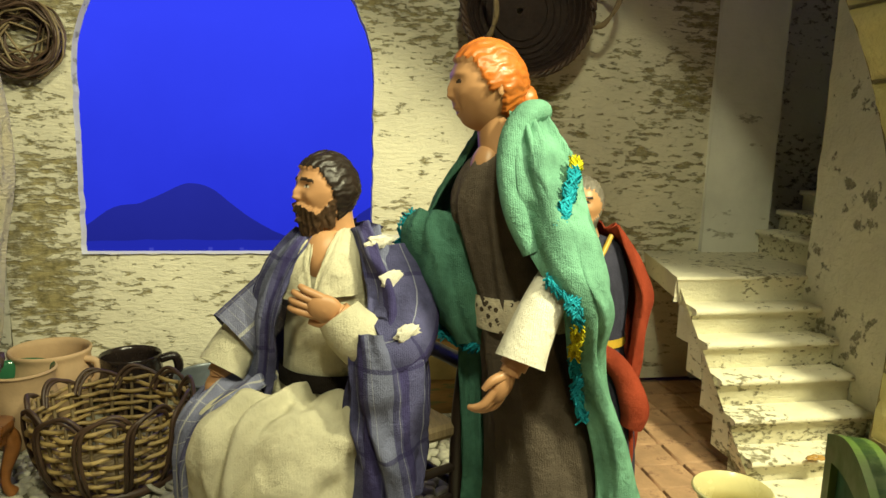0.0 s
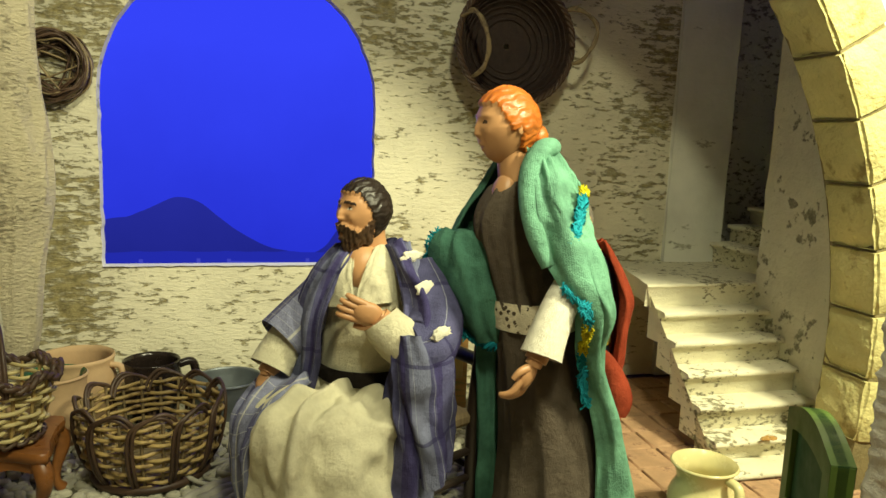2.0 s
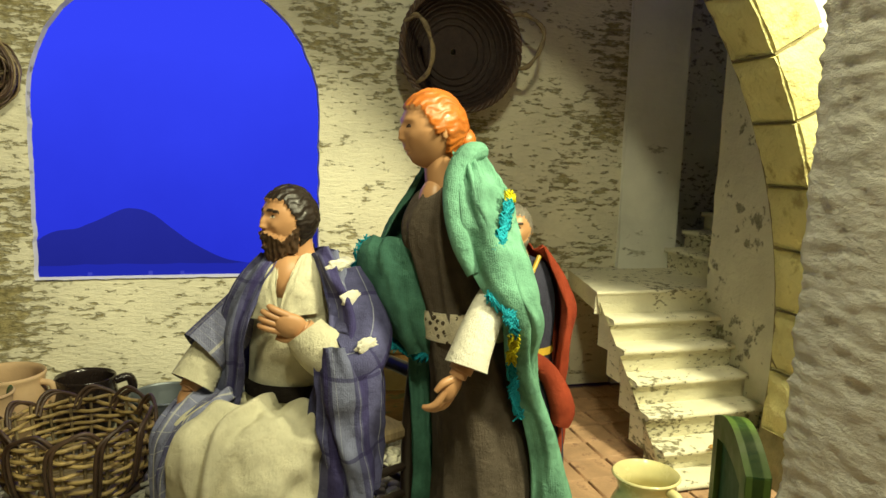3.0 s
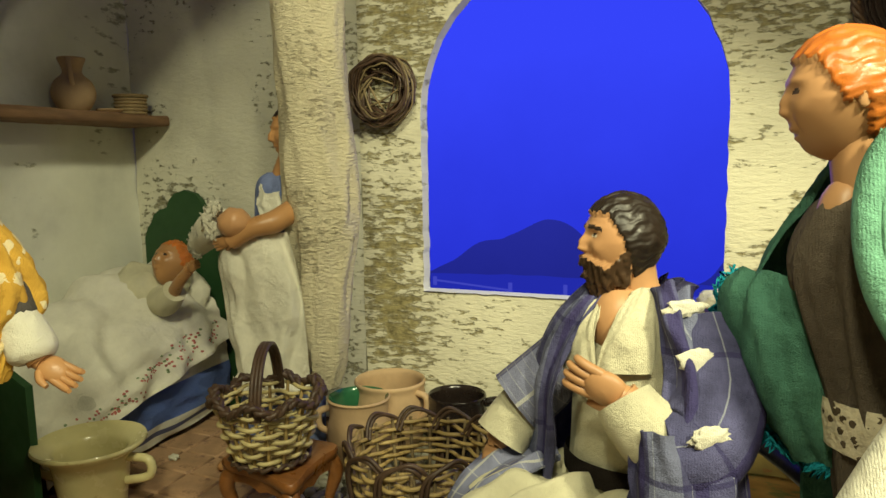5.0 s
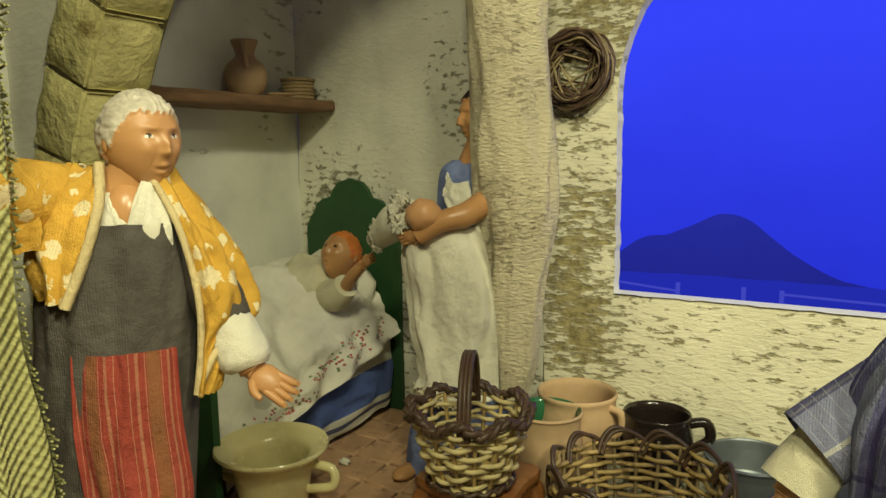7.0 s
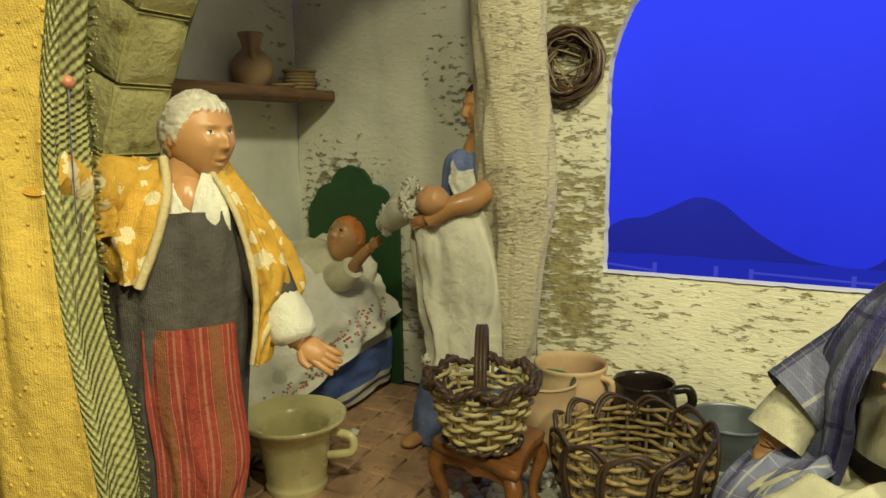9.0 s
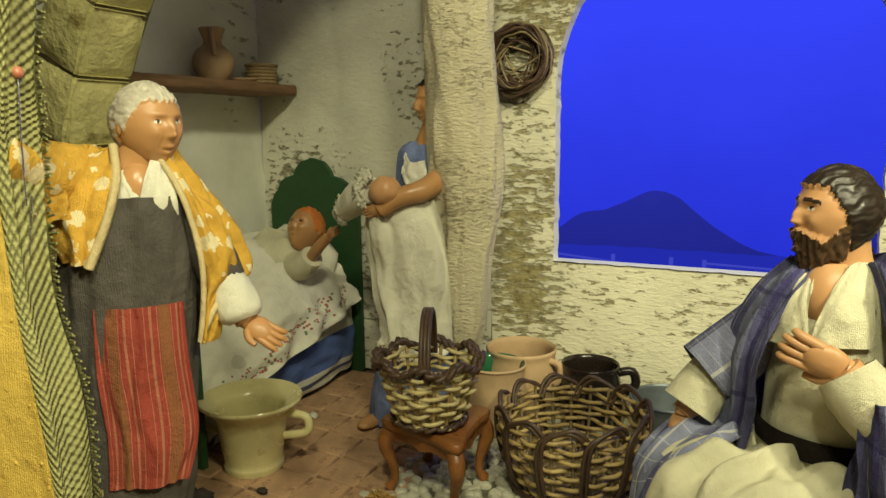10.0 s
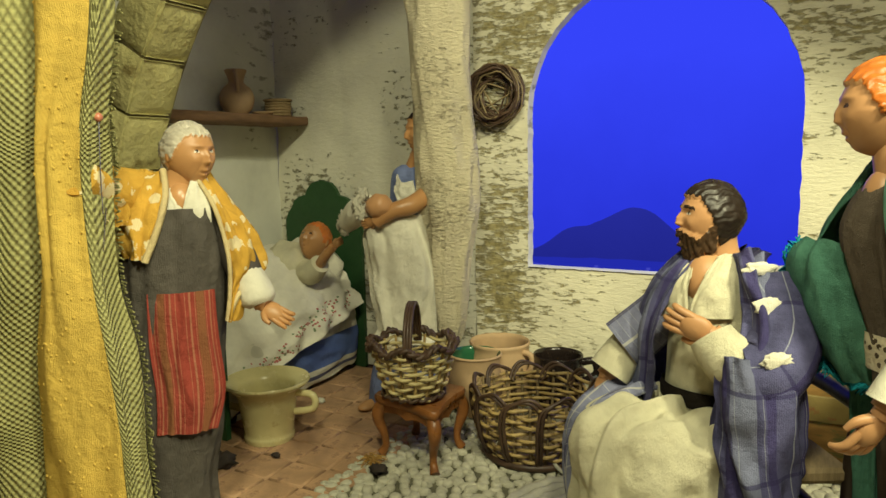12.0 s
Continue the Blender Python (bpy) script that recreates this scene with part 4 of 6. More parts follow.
# ---- floor pieces lying about ----
s = Shape()
random.seed(8)
for k in range(5):
    r = 0.020 + 0.004 * k
    s.tube([(-0.072 + 0.4 * r * math.sin(k) + r * math.cos(a) * 1.3, 0.655 + r * 0.7 * math.sin(a), 0.004 + 0.003 * (k % 3) + 0.002 * math.sin(3 * a + k)) for a in [TAU * j / 40 for j in range(40)]], 0.0024, n=6, closed=True)
tagged(s.done("cord_coil", [CORD]), "loose coil of grey cord on the cobbles", "cord")
mat_ob = thing("round_mat", "coiled pale straw mat under the seated figure", "mat")
s = Shape()
for k in range(9):
    r = 0.012 + 0.0115 * k
    s.tube([(-0.035 + r * math.cos(a) * 1.05, 0.545 + r * math.sin(a), 0.0042 + 0.0008 * math.sin(26 * a)) for a in [TAU * j / 120 for j in range(120)]], 0.0062, n=6, closed=True)
part("coil", s, [CORD], mat_ob)
for name, label, p, r, m in (("coal_lump", "dark crumbly lump on the tiles", (-0.470, 0.500, 0.008), 0.012, DIRT), ("coal_lump", "tiny dark lump on the tiles", (-0.432, 0.545, 0.003), 0.004, DIRT), ("coal_lump", "dark lump on the cobbles", (-0.300, 0.560, 0.006), 0.0075, DIRT), ("plaster_crumb", "white plaster crumb on the tiles", (-0.497, 0.715, 0.003), 0.005, WHITE), ("coal_lump", "tiny dark lump beside the bed", (-0.558, 0.775, 0.006), 0.007, DIRT)):
    s = Shape()
    s.ball(p, (r * 1.3, r, r * 0.7), rough=0.7, seed=p[0] * 40, n=18)
    tagged(s.done(name, [m]), label, "crumb")
s = Shape()
for k in range(26):
    a = random.uniform(0, TAU)
    c = np.array((-0.318 + random.uniform(-0.006, 0.006), 0.576 + random.uniform(-0.006, 0.006), 0.004 + random.uniform(0, 0.006)))
    d = np.array((math.cos(a), math.sin(a), random.uniform(-0.1, 0.5))) * 0.011
    s.tube([c - d, c + np.array((0, 0, 0.003)), c + d], 0.0007, n=4)
tagged(s.done("straw_tuft", [STRAW]), "tuft of orange straw on the cobbles", "straw")
s = Shape()
for k in range(7):
    a = -0.6 + k * 0.25
    s.ball((0.505 + 0.008 * math.cos(a * 3), 0.570 + 0.004 * math.sin(a * 4), 0.0365), (0.004, 0.0022, 0.0012), rough=0.5, seed=k, n=10)
tagged(s.done("dry_leaf", [STRAW]), "curled dry leaf on a stair tread", "leaf")

# ---- coarse front pillar with the green shutter ----
s = Shape()
rows = []
for i in range(420):
    z = -0.004 + 0.95 * i / 419
    row = []
    for j in range(110):
        a = TAU * j / 110
        ca, sa = math.cos(a), math.sin(a)
        sq = 1 / max(abs(ca), abs(sa)) ** 0.75
        x, y = 0.300 + 0.036 * sq * ca, 0.196 + 0.034 * sq * sa
        wave = noise.noise((x * 55, y * 55, z * 190)) + 0.6 * noise.noise((x * 150, y * 150, z * 330 + 4.0)) + 0.5 * noise.noise((x * 25, y * 25, z * 40))
        d = 1 + 0.050 * wave
        row.append((0.300 + 0.036 * sq * d * ca, 0.196 + 0.034 * sq * d * sa, z))
    rows.append(row)
s.grid(rows, wrap=True)
tagged(s.done("front_pillar", [COLUMN]), "coarse grey plaster pillar of the front opening", "pillar")
s = Shape()
rows = []
for i in range(70):
    z = -0.004 + 0.95 * i / 69
    rows.append([(-0.470 + 0.05 * (1 + 0.06 * noise.noise((math.cos(a) * 5, math.sin(a) * 5, z * 90))) * math.cos(a), 0.205 + 0.035 * math.sin(a), z) for a in [TAU * j / 40 for j in range(40)]])
s.grid(rows, wrap=True)
tagged(s.done("front_pillar", [COLUMN]), "coarse pale plaster pillar behind the curtain", "pillar")

shutter = thing("shutter", "small green panelled shutter with an arched top, standing open", "shutter")
H0, H1 = np.array((0.262, 0.236)), np.array((0.305, 0.318))
hd = (H1 - H0) / np.linalg.norm(H1 - H0)
hn = np.array((-hd[1], hd[0]))
wide = float(np.linalg.norm(H1 - H0))


def leaf(pts, depth0, depth1):
    """A flat outline in the shutter's own plane, given thickness."""
    s = Shape()
    a = [(*(H0 + hd * u + hn * depth0), z) for u, z in pts]
    b = [(*(H0 + hd * u + hn * depth1), z) for u, z in pts]
    s.fan(a, flip=True)
    s.fan(b)
    s.grid([a + a[:1], b + b[:1]])
    return s


def arched(u0, u1, z0, z1, rise):
    return [(u0, z0), (u1, z0)] + [(u0 + (u1 - u0) * (1 - i / 16), z1 + rise * math.sin(math.pi * i / 16)) for i in range(17)]


part("panel", leaf(arched(0, wide, 0.004, 0.184, 0.012), -0.003, 0.003), [GREEN_DARK], shutter, smooth=False)
edge = 0.013
for name, box in (("stile", (0, edge, 0.004, 0.184)), ("stile", (wide - edge, wide, 0.004, 0.184)), ("rail", (edge, wide - edge, 0.004, 0.018)), ("rail", (edge, wide - edge, 0.112, 0.124))):
    u0, u1, z0, z1 = box
    part(name, leaf([(u0, z0), (u1, z0), (u1, z1), (u0, z1)], -0.0065, 0.0065), [GREEN], shutter, smooth=False, bevel=0.0012)
top = [(wide * (1 - i / 16), 0.184 + 0.012 * math.sin(math.pi * i / 16)) for i in range(17)]
low = [(u, z - 0.014 - 0.004 * math.sin(math.pi * k / 16)) for k, (u, z) in enumerate(top)][::-1]
s = Shape()
for d in (-0.0068, 0.0068):
    s.grid([[(*(H0 + hd * u + hn * d), z) for u, z in top], [(*(H0 + hd * u + hn * d), z) for u, z in low[::-1]]], flip=d > 0)
s.grid([[(*(H0 + hd * u - hn * 0.0068), z) for u, z in top], [(*(H0 + hd * u + hn * 0.0068), z) for u, z in top]])
part("top_rail", s, [GREEN], shutter, smooth=False)
for z in (0.04, 0.13):
    s = Shape()
    s.tube([(*(H0 - hd * 0.003), z - 0.008), (*(H0 - hd * 0.003), z), (*(H0 - hd * 0.003), z + 0.008)], 0.0026, n=8)
    part("hinge", s, [STEEL], shutter)

# ---- the dolls ----
def head(s, c, face, size, skin, hair, beard=None, brow=None, eye=None, white=None, short=False, cap=0.05, jaw=0.34, wavy=0.02, long=False, n=132, m=100, soft=0.0):
    """A modelled doll's head: skull, jaw, nose, ears, moulded hair and, for some, a beard."""
    f = unit(face)
    side = unit(np.cross(f, (0, 0, 1.0)))
    up = np.cross(side, f)
    dirs = [[(math.cos(b) * math.cos(a), math.cos(b) * math.sin(a), math.sin(b)) for a in [TAU * j / n for j in range(n)]] for b in [math.pi * (i / m - 0.5) for i in range(m + 1)]]
    # hairline and beard line by the angle round from the middle of the face
    turn = (0.0, 0.35, 0.8, 1.08, 1.28, 1.42, 1.62, 1.85, 3.2)
    hairline = (0.56, 0.60, 0.54, 0.30, 0.02, -0.10, 0.02, -0.30 if short else -0.58, -0.40 if short else -0.72)
    if long:
        hairline = hairline[:4] + (0.06, -0.22, -0.50, -0.80, -0.90)
    cheek = (-0.36, -0.33, -0.47, -0.42, -0.20, -0.06, -0.6, -1.2, -1.2)

    def region(df, ds, du):
        ragged = 0.05 * noise.noise((df * 7, ds * 7, du * 7)) + 0.025 * math.sin(30 * ds + 17 * du)
        w, dr = abs(ds), du + ragged
        a = math.atan2(w, df)
        if beard is not None and dr < np.interp(a, turn, cheek) and not (w < 0.15 and abs(du + 0.52) < 0.03 and df > 0) and not (a > 1.15 and du < -0.72):
            return "beard"
        if dr > np.interp(a, turn, hairline):
            return "hair"
        if brow is not None and df > 0.3 and abs(du - 0.30 + 0.30 * (w - 0.36) ** 2 + 0.10 * (w - 0.36)) < 0.045 and 0.11 < w < 0.62:
            return "brow"
        if eye is not None and df > 0.3 and ((du - 0.12) / 0.050) ** 2 + ((w - 0.36) / 0.115) ** 2 < 1:
            return "eye" if white is None or (w - 0.36) ** 2 + (du - 0.125) ** 2 < 0.046 ** 2 or du > 0.152 else "white"
        return "skin"

    rows, kinds = [], []
    for line in dirs:
        row, kin = [], []
        for df, ds, du in line:
            w = abs(ds)
            pf, ps, pu = (0.445 if df > 0 else 0.48) * df, 0.395 * ds, 0.52 * du
            if du < 0:
                ps *= 1 - jaw * (-du) ** 1.2
                if df < 0:
                    pf *= 1 - 0.30 * (-du)
            if df > 0:
                flat = pf
                pf += 0.080 * math.exp(-((du + 0.04) / 0.17) ** 2 - (ds / 0.10) ** 2) + 0.060 * math.exp(-((du + 0.19) / 0.07) ** 2 - (ds / 0.12) ** 2)
                pf += 0.018 * math.exp(-((du + 0.20) / 0.05) ** 2 - ((w - 0.12) / 0.06) ** 2)
                pf -= 0.045 * math.exp(-((du - 0.14) / 0.10) ** 2 - ((w - 0.33) / 0.16) ** 2)
                pf += 0.022 * math.exp(-((du - 0.12) / 0.05) ** 2 - ((w - 0.36) / 0.10) ** 2)
                pf += 0.028 * math.exp(-((du - 0.30) / 0.07) ** 2 - ((w - 0.3) / 0.25) ** 2)
                pf += 0.034 * math.exp(-((du + 0.45) / 0.05) ** 2 - (ds / 0.18) ** 2) + 0.034 * math.exp(-((du + 0.60) / 0.05) ** 2 - (ds / 0.16) ** 2)
                pf -= 0.028 * math.exp(-((du + 0.525 - 0.5 * ds * ds) / 0.028) ** 2 - (ds / 0.24) ** 2)
                pf += 0.050 * math.exp(-((du + 0.82) / 0.13) ** 2 - (ds / 0.25) ** 2)
                pf += 0.026 * math.exp(-((du + 0.14) / 0.14) ** 2 - ((w - 0.50) / 0.15) ** 2)
                pf -= 0.016 * math.exp(-((w - 0.24 - 0.35 * (-0.2 - du)) / 0.045) ** 2 - ((du + 0.38) / 0.16) ** 2)
                pf = flat + (pf - flat) * (1 - soft)
            kind = region(df, ds, du)
            k = 1.0
            if kind == "hair":
                warp = noise.noise((df * 3, ds * 3, du * 3))
                strand = math.sin(26 * math.atan2(ds, du + 0.25) + 7 * df + 5 * warp) + 0.5 * math.sin(61 * math.atan2(ds, du + 0.25) + 9 * warp)
                k += cap * 1.5 + 0.016 * strand + wavy * 1.6 * noise.noise((df * 5, ds * 5, du * 5)) + wavy * noise.noise((df * 11, ds * 11, du * 11))
            elif kind == "beard":
                curl = noise.noise((df * 10, ds * 10, du * 6))
                k += 0.07 + 0.07 * curl + 0.03 * math.sin(38 * ds + 14 * du + 5 * curl)
                pu -= 0.17 * max(0.0, -du - 0.40) / 0.5
                pf += 0.045 * max(0.0, df)
            row.append(np.array(c) + size * k * (pf * f + ps * side + pu * up))
            kin.append(kind)
        rows.append(row)
        kinds.append(kin)
    number = {"skin": skin, "hair": hair, "beard": beard, "brow": brow, "eye": eye, "white": white}
    s.grid(rows, wrap=True, flip=True, pick=lambda i, j: number[kinds[i + 1 if i < m // 2 else i][j]])
    for o in () if long else (-1, 1):
        at = np.array(c) + size * (-0.02 * f + o * 0.385 * side - 0.005 * up)
        s.ball(at, (size * 0.055, size * 0.030, size * 0.105), skin, axes=(f, side * o, up), n=16)


def doll_palm(s, wrist, way, palm, size, mat, curl=0.35, spread=0.12, thumb=1):
    """A moulded palm with four fingers and a thumb."""
    d = unit(way)
    nrm = unit(np.array(palm, float) - d * (np.array(palm, float) @ d))
    side = np.cross(d, nrm) * thumb
    w = np.array(wrist, float)
    s.tube([w - d * size * 0.25, w + d * size * 0.05], size * 0.17, mat, n=12)
    s.ball(w + d * size * 0.28, (size * 0.32, size * 0.25, size * 0.13), mat, axes=(d, side, nrm), n=18)
    for k in range(4):
        o = (k - 1.5) / 1.5
        root = w + d * size * 0.48 + side * o * size * 0.17
        lean = d + side * o * spread
        length = size * (0.42 - 0.05 * abs(o) - (0.04 if o < -0.5 else 0))
        s.tube([root - d * size * 0.1, root + lean * length * 0.45 + nrm * curl * length * 0.12, root + lean * length * 0.8 + nrm * curl * length * 0.45, root + lean * length * 0.95 + nrm * curl * length * 0.85], [size * 0.075, size * 0.072, size * 0.062, size * 0.045], mat, n=8)
    root = w + d * size * 0.12 + side * size * 0.16
    s.tube([root, root + side * size * 0.14 + d * size * 0.14 + nrm * size * 0.05, root + side * size * 0.18 + d * size * 0.32 + nrm * size * 0.09], [size * 0.09, size * 0.078, size * 0.05], mat, n=8)


def frill(s, line, r, mat, mat2=None, share=(2, 2)):
    """A crocheted border: two wavy cords along a line; mat2 takes over between the shares of its length."""
    pts = spline(line, 60)
    for part_, a, b in ((mat, 0, int(60 * min(share[0], 1))), (mat if mat2 is None else mat2, int(60 * min(share[0], 1)), int(60 * min(share[1], 1))), (mat, int(60 * min(share[1], 1)), 60)):
        if b - a < 2:
            continue
        for k in range(5):
            s.tube([p + np.array((r * 1.9 * math.sin(i * 2.7 + k * 2.1 + 1.3 * math.sin(i * 0.9 + k)), r * 0.6 * math.cos(i * 2.3 + k), r * 1.9 * math.cos(i * 3.1 + k * 2.4))) for i, p in enumerate(pts[a:b + 1])], r * 0.30, part_, n=5, steps=2)


def lift(rows):
    """Rows of (z, (x, y), (x, y) ...) as a net of points."""
    return [[(x, y, z) for x, y in row] for z, *row in rows]


# the standing doll in the green shawl
s = Shape()
head(s, (0.146, 0.503, 0.371), (-0.985, -0.15, -0.05), 0.0600, 0, 1, None, None, 9, wavy=0.003, cap=0.065, jaw=0.46, soft=0.4)
s.ball((0.175, 0.504, 0.362), (0.0095, 0.013, 0.013), 1, rough=0.2, n=20)
s.tube([(0.152, 0.503, 0.356), (0.153, 0.504, 0.340), (0.158, 0.506, 0.322), (0.160, 0.506, 0.31)], [0.013, 0.0122, 0.016, 0.024], 0, n=16)
s.ball((0.148, 0.501, 0.312), (0.0125, 0.013, 0.020), 0)
s.loft([(0.164, 0.506, 0.326, 0.018, 0.018, 0), (0.167, 0.506, 0.316, 0.033, 0.027, 0), (0.166, 0.506, 0.290, 0.041, 0.031, 0), (0.170, 0.505, 0.255, 0.038, 0.031, 0), (0.176, 0.505, 0.220, 0.034, 0.029, 0), (0.185, 0.505, 0.190, 0.038, 0.034, 0), (0.197, 0.505, 0.147, 0.043, 0.038, 0), (0.206, 0.506, 0.10, 0.047, 0.042, 0), (0.212, 0.508, 0.05, 0.052, 0.046, 0), (0.215, 0.510, 0.002, 0.057, 0.050, 0)], 2, n=110, folds=9, depth=0.085, seed=1.0)
s.loft([(0.177, 0.505, 0.222, 0.0355, 0.031, 0), (0.179, 0.505, 0.212, 0.037, 0.0325, 0), (0.183, 0.505, 0.197, 0.039, 0.036, 0)], 7, n=60, folds=24, depth=0.02, caps=False)
g = s.patch(lift(((0.354, (0.16, 0.486), (0.167, 0.478), (0.178, 0.486), (0.181, 0.505), (0.172, 0.52)), (0.335, (0.157, 0.47), (0.1689, 0.46), (0.184, 0.473), (0.191, 0.505), (0.1752, 0.537)), (0.31, (0.151, 0.462), (0.1749, 0.446), (0.198, 0.463), (0.206, 0.505), (0.1852, 0.547)), (0.28, (0.157, 0.453), (0.1855, 0.424), (0.203, 0.446), (0.209, 0.5), (0.1896, 0.548)), (0.25, (0.17, 0.432), (0.1935, 0.408), (0.213, 0.44), (0.218, 0.5), (0.1966, 0.55)), (0.225, (0.184, 0.43), (0.2054, 0.414), (0.22, 0.446), (0.225, 0.505), (0.2016, 0.55)), (0.185, (0.2, 0.453), (0.2165, 0.438), (0.227, 0.466), (0.232, 0.51), (0.21, 0.552)), (0.145, (0.216, 0.46), (0.2315, 0.45), (0.243, 0.478), (0.245, 0.52), (0.224, 0.558)), (0.1, (0.228, 0.46), (0.2453, 0.45), (0.26, 0.48), (0.262, 0.525), (0.2384, 0.56)), (0.05, (0.23, 0.456), (0.2533, 0.448), (0.276, 0.48), (0.274, 0.53), (0.2484, 0.562)), (0.004, (0.232, 0.454), (0.2593, 0.444), (0.286, 0.48), (0.282, 0.535), (0.2534, 0.565)))), 3, 90, 110, folds=0.0026, count=3.2, seed=0.7, fine=5.0)
s.patch(lift(((0.352, (0.160, 0.482), (0.172, 0.474), (0.184, 0.485)), (0.325, (0.154, 0.464), (0.172, 0.450), (0.196, 0.462)), (0.295, (0.154, 0.454), (0.175, 0.438), (0.204, 0.450)), (0.272, (0.162, 0.450), (0.178, 0.432), (0.196, 0.440)))), 3, 30, 40, folds=0.0025, count=2.5, seed=3.0)
s.tube([(0.172, 0.526, 0.346), (0.184, 0.508, 0.352), (0.181, 0.486, 0.355), (0.168, 0.475, 0.352), (0.158, 0.470, 0.336), (0.154, 0.460, 0.312), (0.157, 0.450, 0.286), (0.166, 0.442, 0.262)], [0.006, 0.008, 0.0085, 0.009, 0.0095, 0.009, 0.008, 0.006], 3, n=16, steps=8)
frill(s, [(0.196, 0.450, 0.322), (0.191, 0.442, 0.308), (0.184, 0.434, 0.292), (0.178, 0.428, 0.276)], 0.0026, 5, 6, (0.0, 0.16))
frill(s, [(0.172, 0.424, 0.248), (0.184, 0.412, 0.236), (0.190, 0.414, 0.222), (0.194, 0.426, 0.205), (0.201, 0.444, 0.185), (0.208, 0.452, 0.160), (0.215, 0.457, 0.138)], 0.0025, 5, 6, (0.36, 0.62))
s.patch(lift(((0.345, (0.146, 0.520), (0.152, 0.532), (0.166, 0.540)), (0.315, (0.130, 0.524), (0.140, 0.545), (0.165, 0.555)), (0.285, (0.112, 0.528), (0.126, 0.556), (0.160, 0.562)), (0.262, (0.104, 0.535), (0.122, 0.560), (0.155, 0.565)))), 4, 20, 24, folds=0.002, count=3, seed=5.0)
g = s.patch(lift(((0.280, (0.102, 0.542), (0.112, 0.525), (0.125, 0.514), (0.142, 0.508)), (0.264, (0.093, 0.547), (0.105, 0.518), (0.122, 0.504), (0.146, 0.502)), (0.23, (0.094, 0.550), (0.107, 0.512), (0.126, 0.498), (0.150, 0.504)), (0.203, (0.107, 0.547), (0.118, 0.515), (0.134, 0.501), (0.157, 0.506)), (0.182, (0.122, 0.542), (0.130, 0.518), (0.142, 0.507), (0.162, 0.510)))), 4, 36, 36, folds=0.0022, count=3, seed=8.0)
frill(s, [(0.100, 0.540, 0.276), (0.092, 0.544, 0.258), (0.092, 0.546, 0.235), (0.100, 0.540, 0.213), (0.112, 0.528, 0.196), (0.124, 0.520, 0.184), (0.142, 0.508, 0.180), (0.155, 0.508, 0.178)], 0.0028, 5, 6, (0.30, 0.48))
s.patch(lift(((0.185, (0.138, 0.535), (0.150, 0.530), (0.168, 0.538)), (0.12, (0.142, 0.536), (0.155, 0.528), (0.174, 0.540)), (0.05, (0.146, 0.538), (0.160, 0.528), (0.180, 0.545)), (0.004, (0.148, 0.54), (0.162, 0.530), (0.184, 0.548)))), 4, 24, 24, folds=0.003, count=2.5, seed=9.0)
s.tube([(0.188, 0.446, 0.250), (0.180, 0.438, 0.240), (0.169, 0.430, 0.224), (0.160, 0.424, 0.207), (0.155, 0.421, 0.195)], [0.011, 0.0135, 0.0145, 0.0155, 0.0168], 8, n=28, caps=False)
s.tube([(0.172, 0.432, 0.235), (0.160, 0.424, 0.210), (0.150, 0.420, 0.192)], [0.010, 0.0095, 0.009], 0, n=14)
doll_palm(s, (0.149, 0.420, 0.190), (-0.45, -0.02, -0.85), (-0.6, 0.7, 0.2), 0.040, 0, curl=0.75, thumb=-1)
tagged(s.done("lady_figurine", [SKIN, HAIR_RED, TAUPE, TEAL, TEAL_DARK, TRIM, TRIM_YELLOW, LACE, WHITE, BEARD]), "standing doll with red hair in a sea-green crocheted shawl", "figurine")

# the seated doll in the striped indigo robe
s = Shape()
head(s, (0.034, 0.556, 0.292), (-0.86, -0.51, 0.03), 0.0545, 0, 1, 2, 7, 7, 9, wavy=0.006, cap=0.06, long=True)
s.tube([(0.040, 0.559, 0.280), (0.043, 0.562, 0.262), (0.045, 0.564, 0.245)], [0.0145, 0.014, 0.022], 0, n=16)
s.ball((0.034, 0.550, 0.240), (0.019, 0.018, 0.024), 0)
s.loft([(0.046, 0.567, 0.258, 0.022, 0.017, -25), (0.046, 0.567, 0.248, 0.039, 0.027, -25), (0.043, 0.565, 0.225, 0.042, 0.033, -25), (0.041, 0.564, 0.190, 0.041, 0.035, -25), (0.040, 0.566, 0.150, 0.041, 0.037, -25), (0.040, 0.568, 0.120, 0.044, 0.043, -25), (0.042, 0.570, 0.085, 0.046, 0.045, -25)], 3, n=64, folds=7, depth=0.04, seed=4.0)
s.patch([[(0.042, 0.541, 0.262), (0.048, 0.545, 0.264), (0.058, 0.552, 0.262)], [(0.031, 0.530, 0.240), (0.040, 0.528, 0.240), (0.058, 0.536, 0.240)], [(0.024, 0.525, 0.215), (0.036, 0.522, 0.215), (0.056, 0.528, 0.215)]], 3, 14, 20, folds=0.001, count=2)
s.patch([[(0.028, 0.546, 0.262), (0.022, 0.550, 0.260), (0.012, 0.560, 0.256)], [(0.022, 0.530, 0.238), (0.014, 0.533, 0.238), (0.002, 0.545, 0.236)], [(0.024, 0.524, 0.212), (0.014, 0.526, 0.212), (0.000, 0.540, 0.210)]], 3, 14, 20, folds=0.001, count=2)
s.loft([(0.040, 0.565, 0.152, 0.0430, 0.0395, -25), (0.040, 0.564, 0.146, 0.0440, 0.0405, -25), (0.041, 0.565, 0.138, 0.0450, 0.0415, -25)], 6, n=50, folds=9, depth=0.015, caps=False)
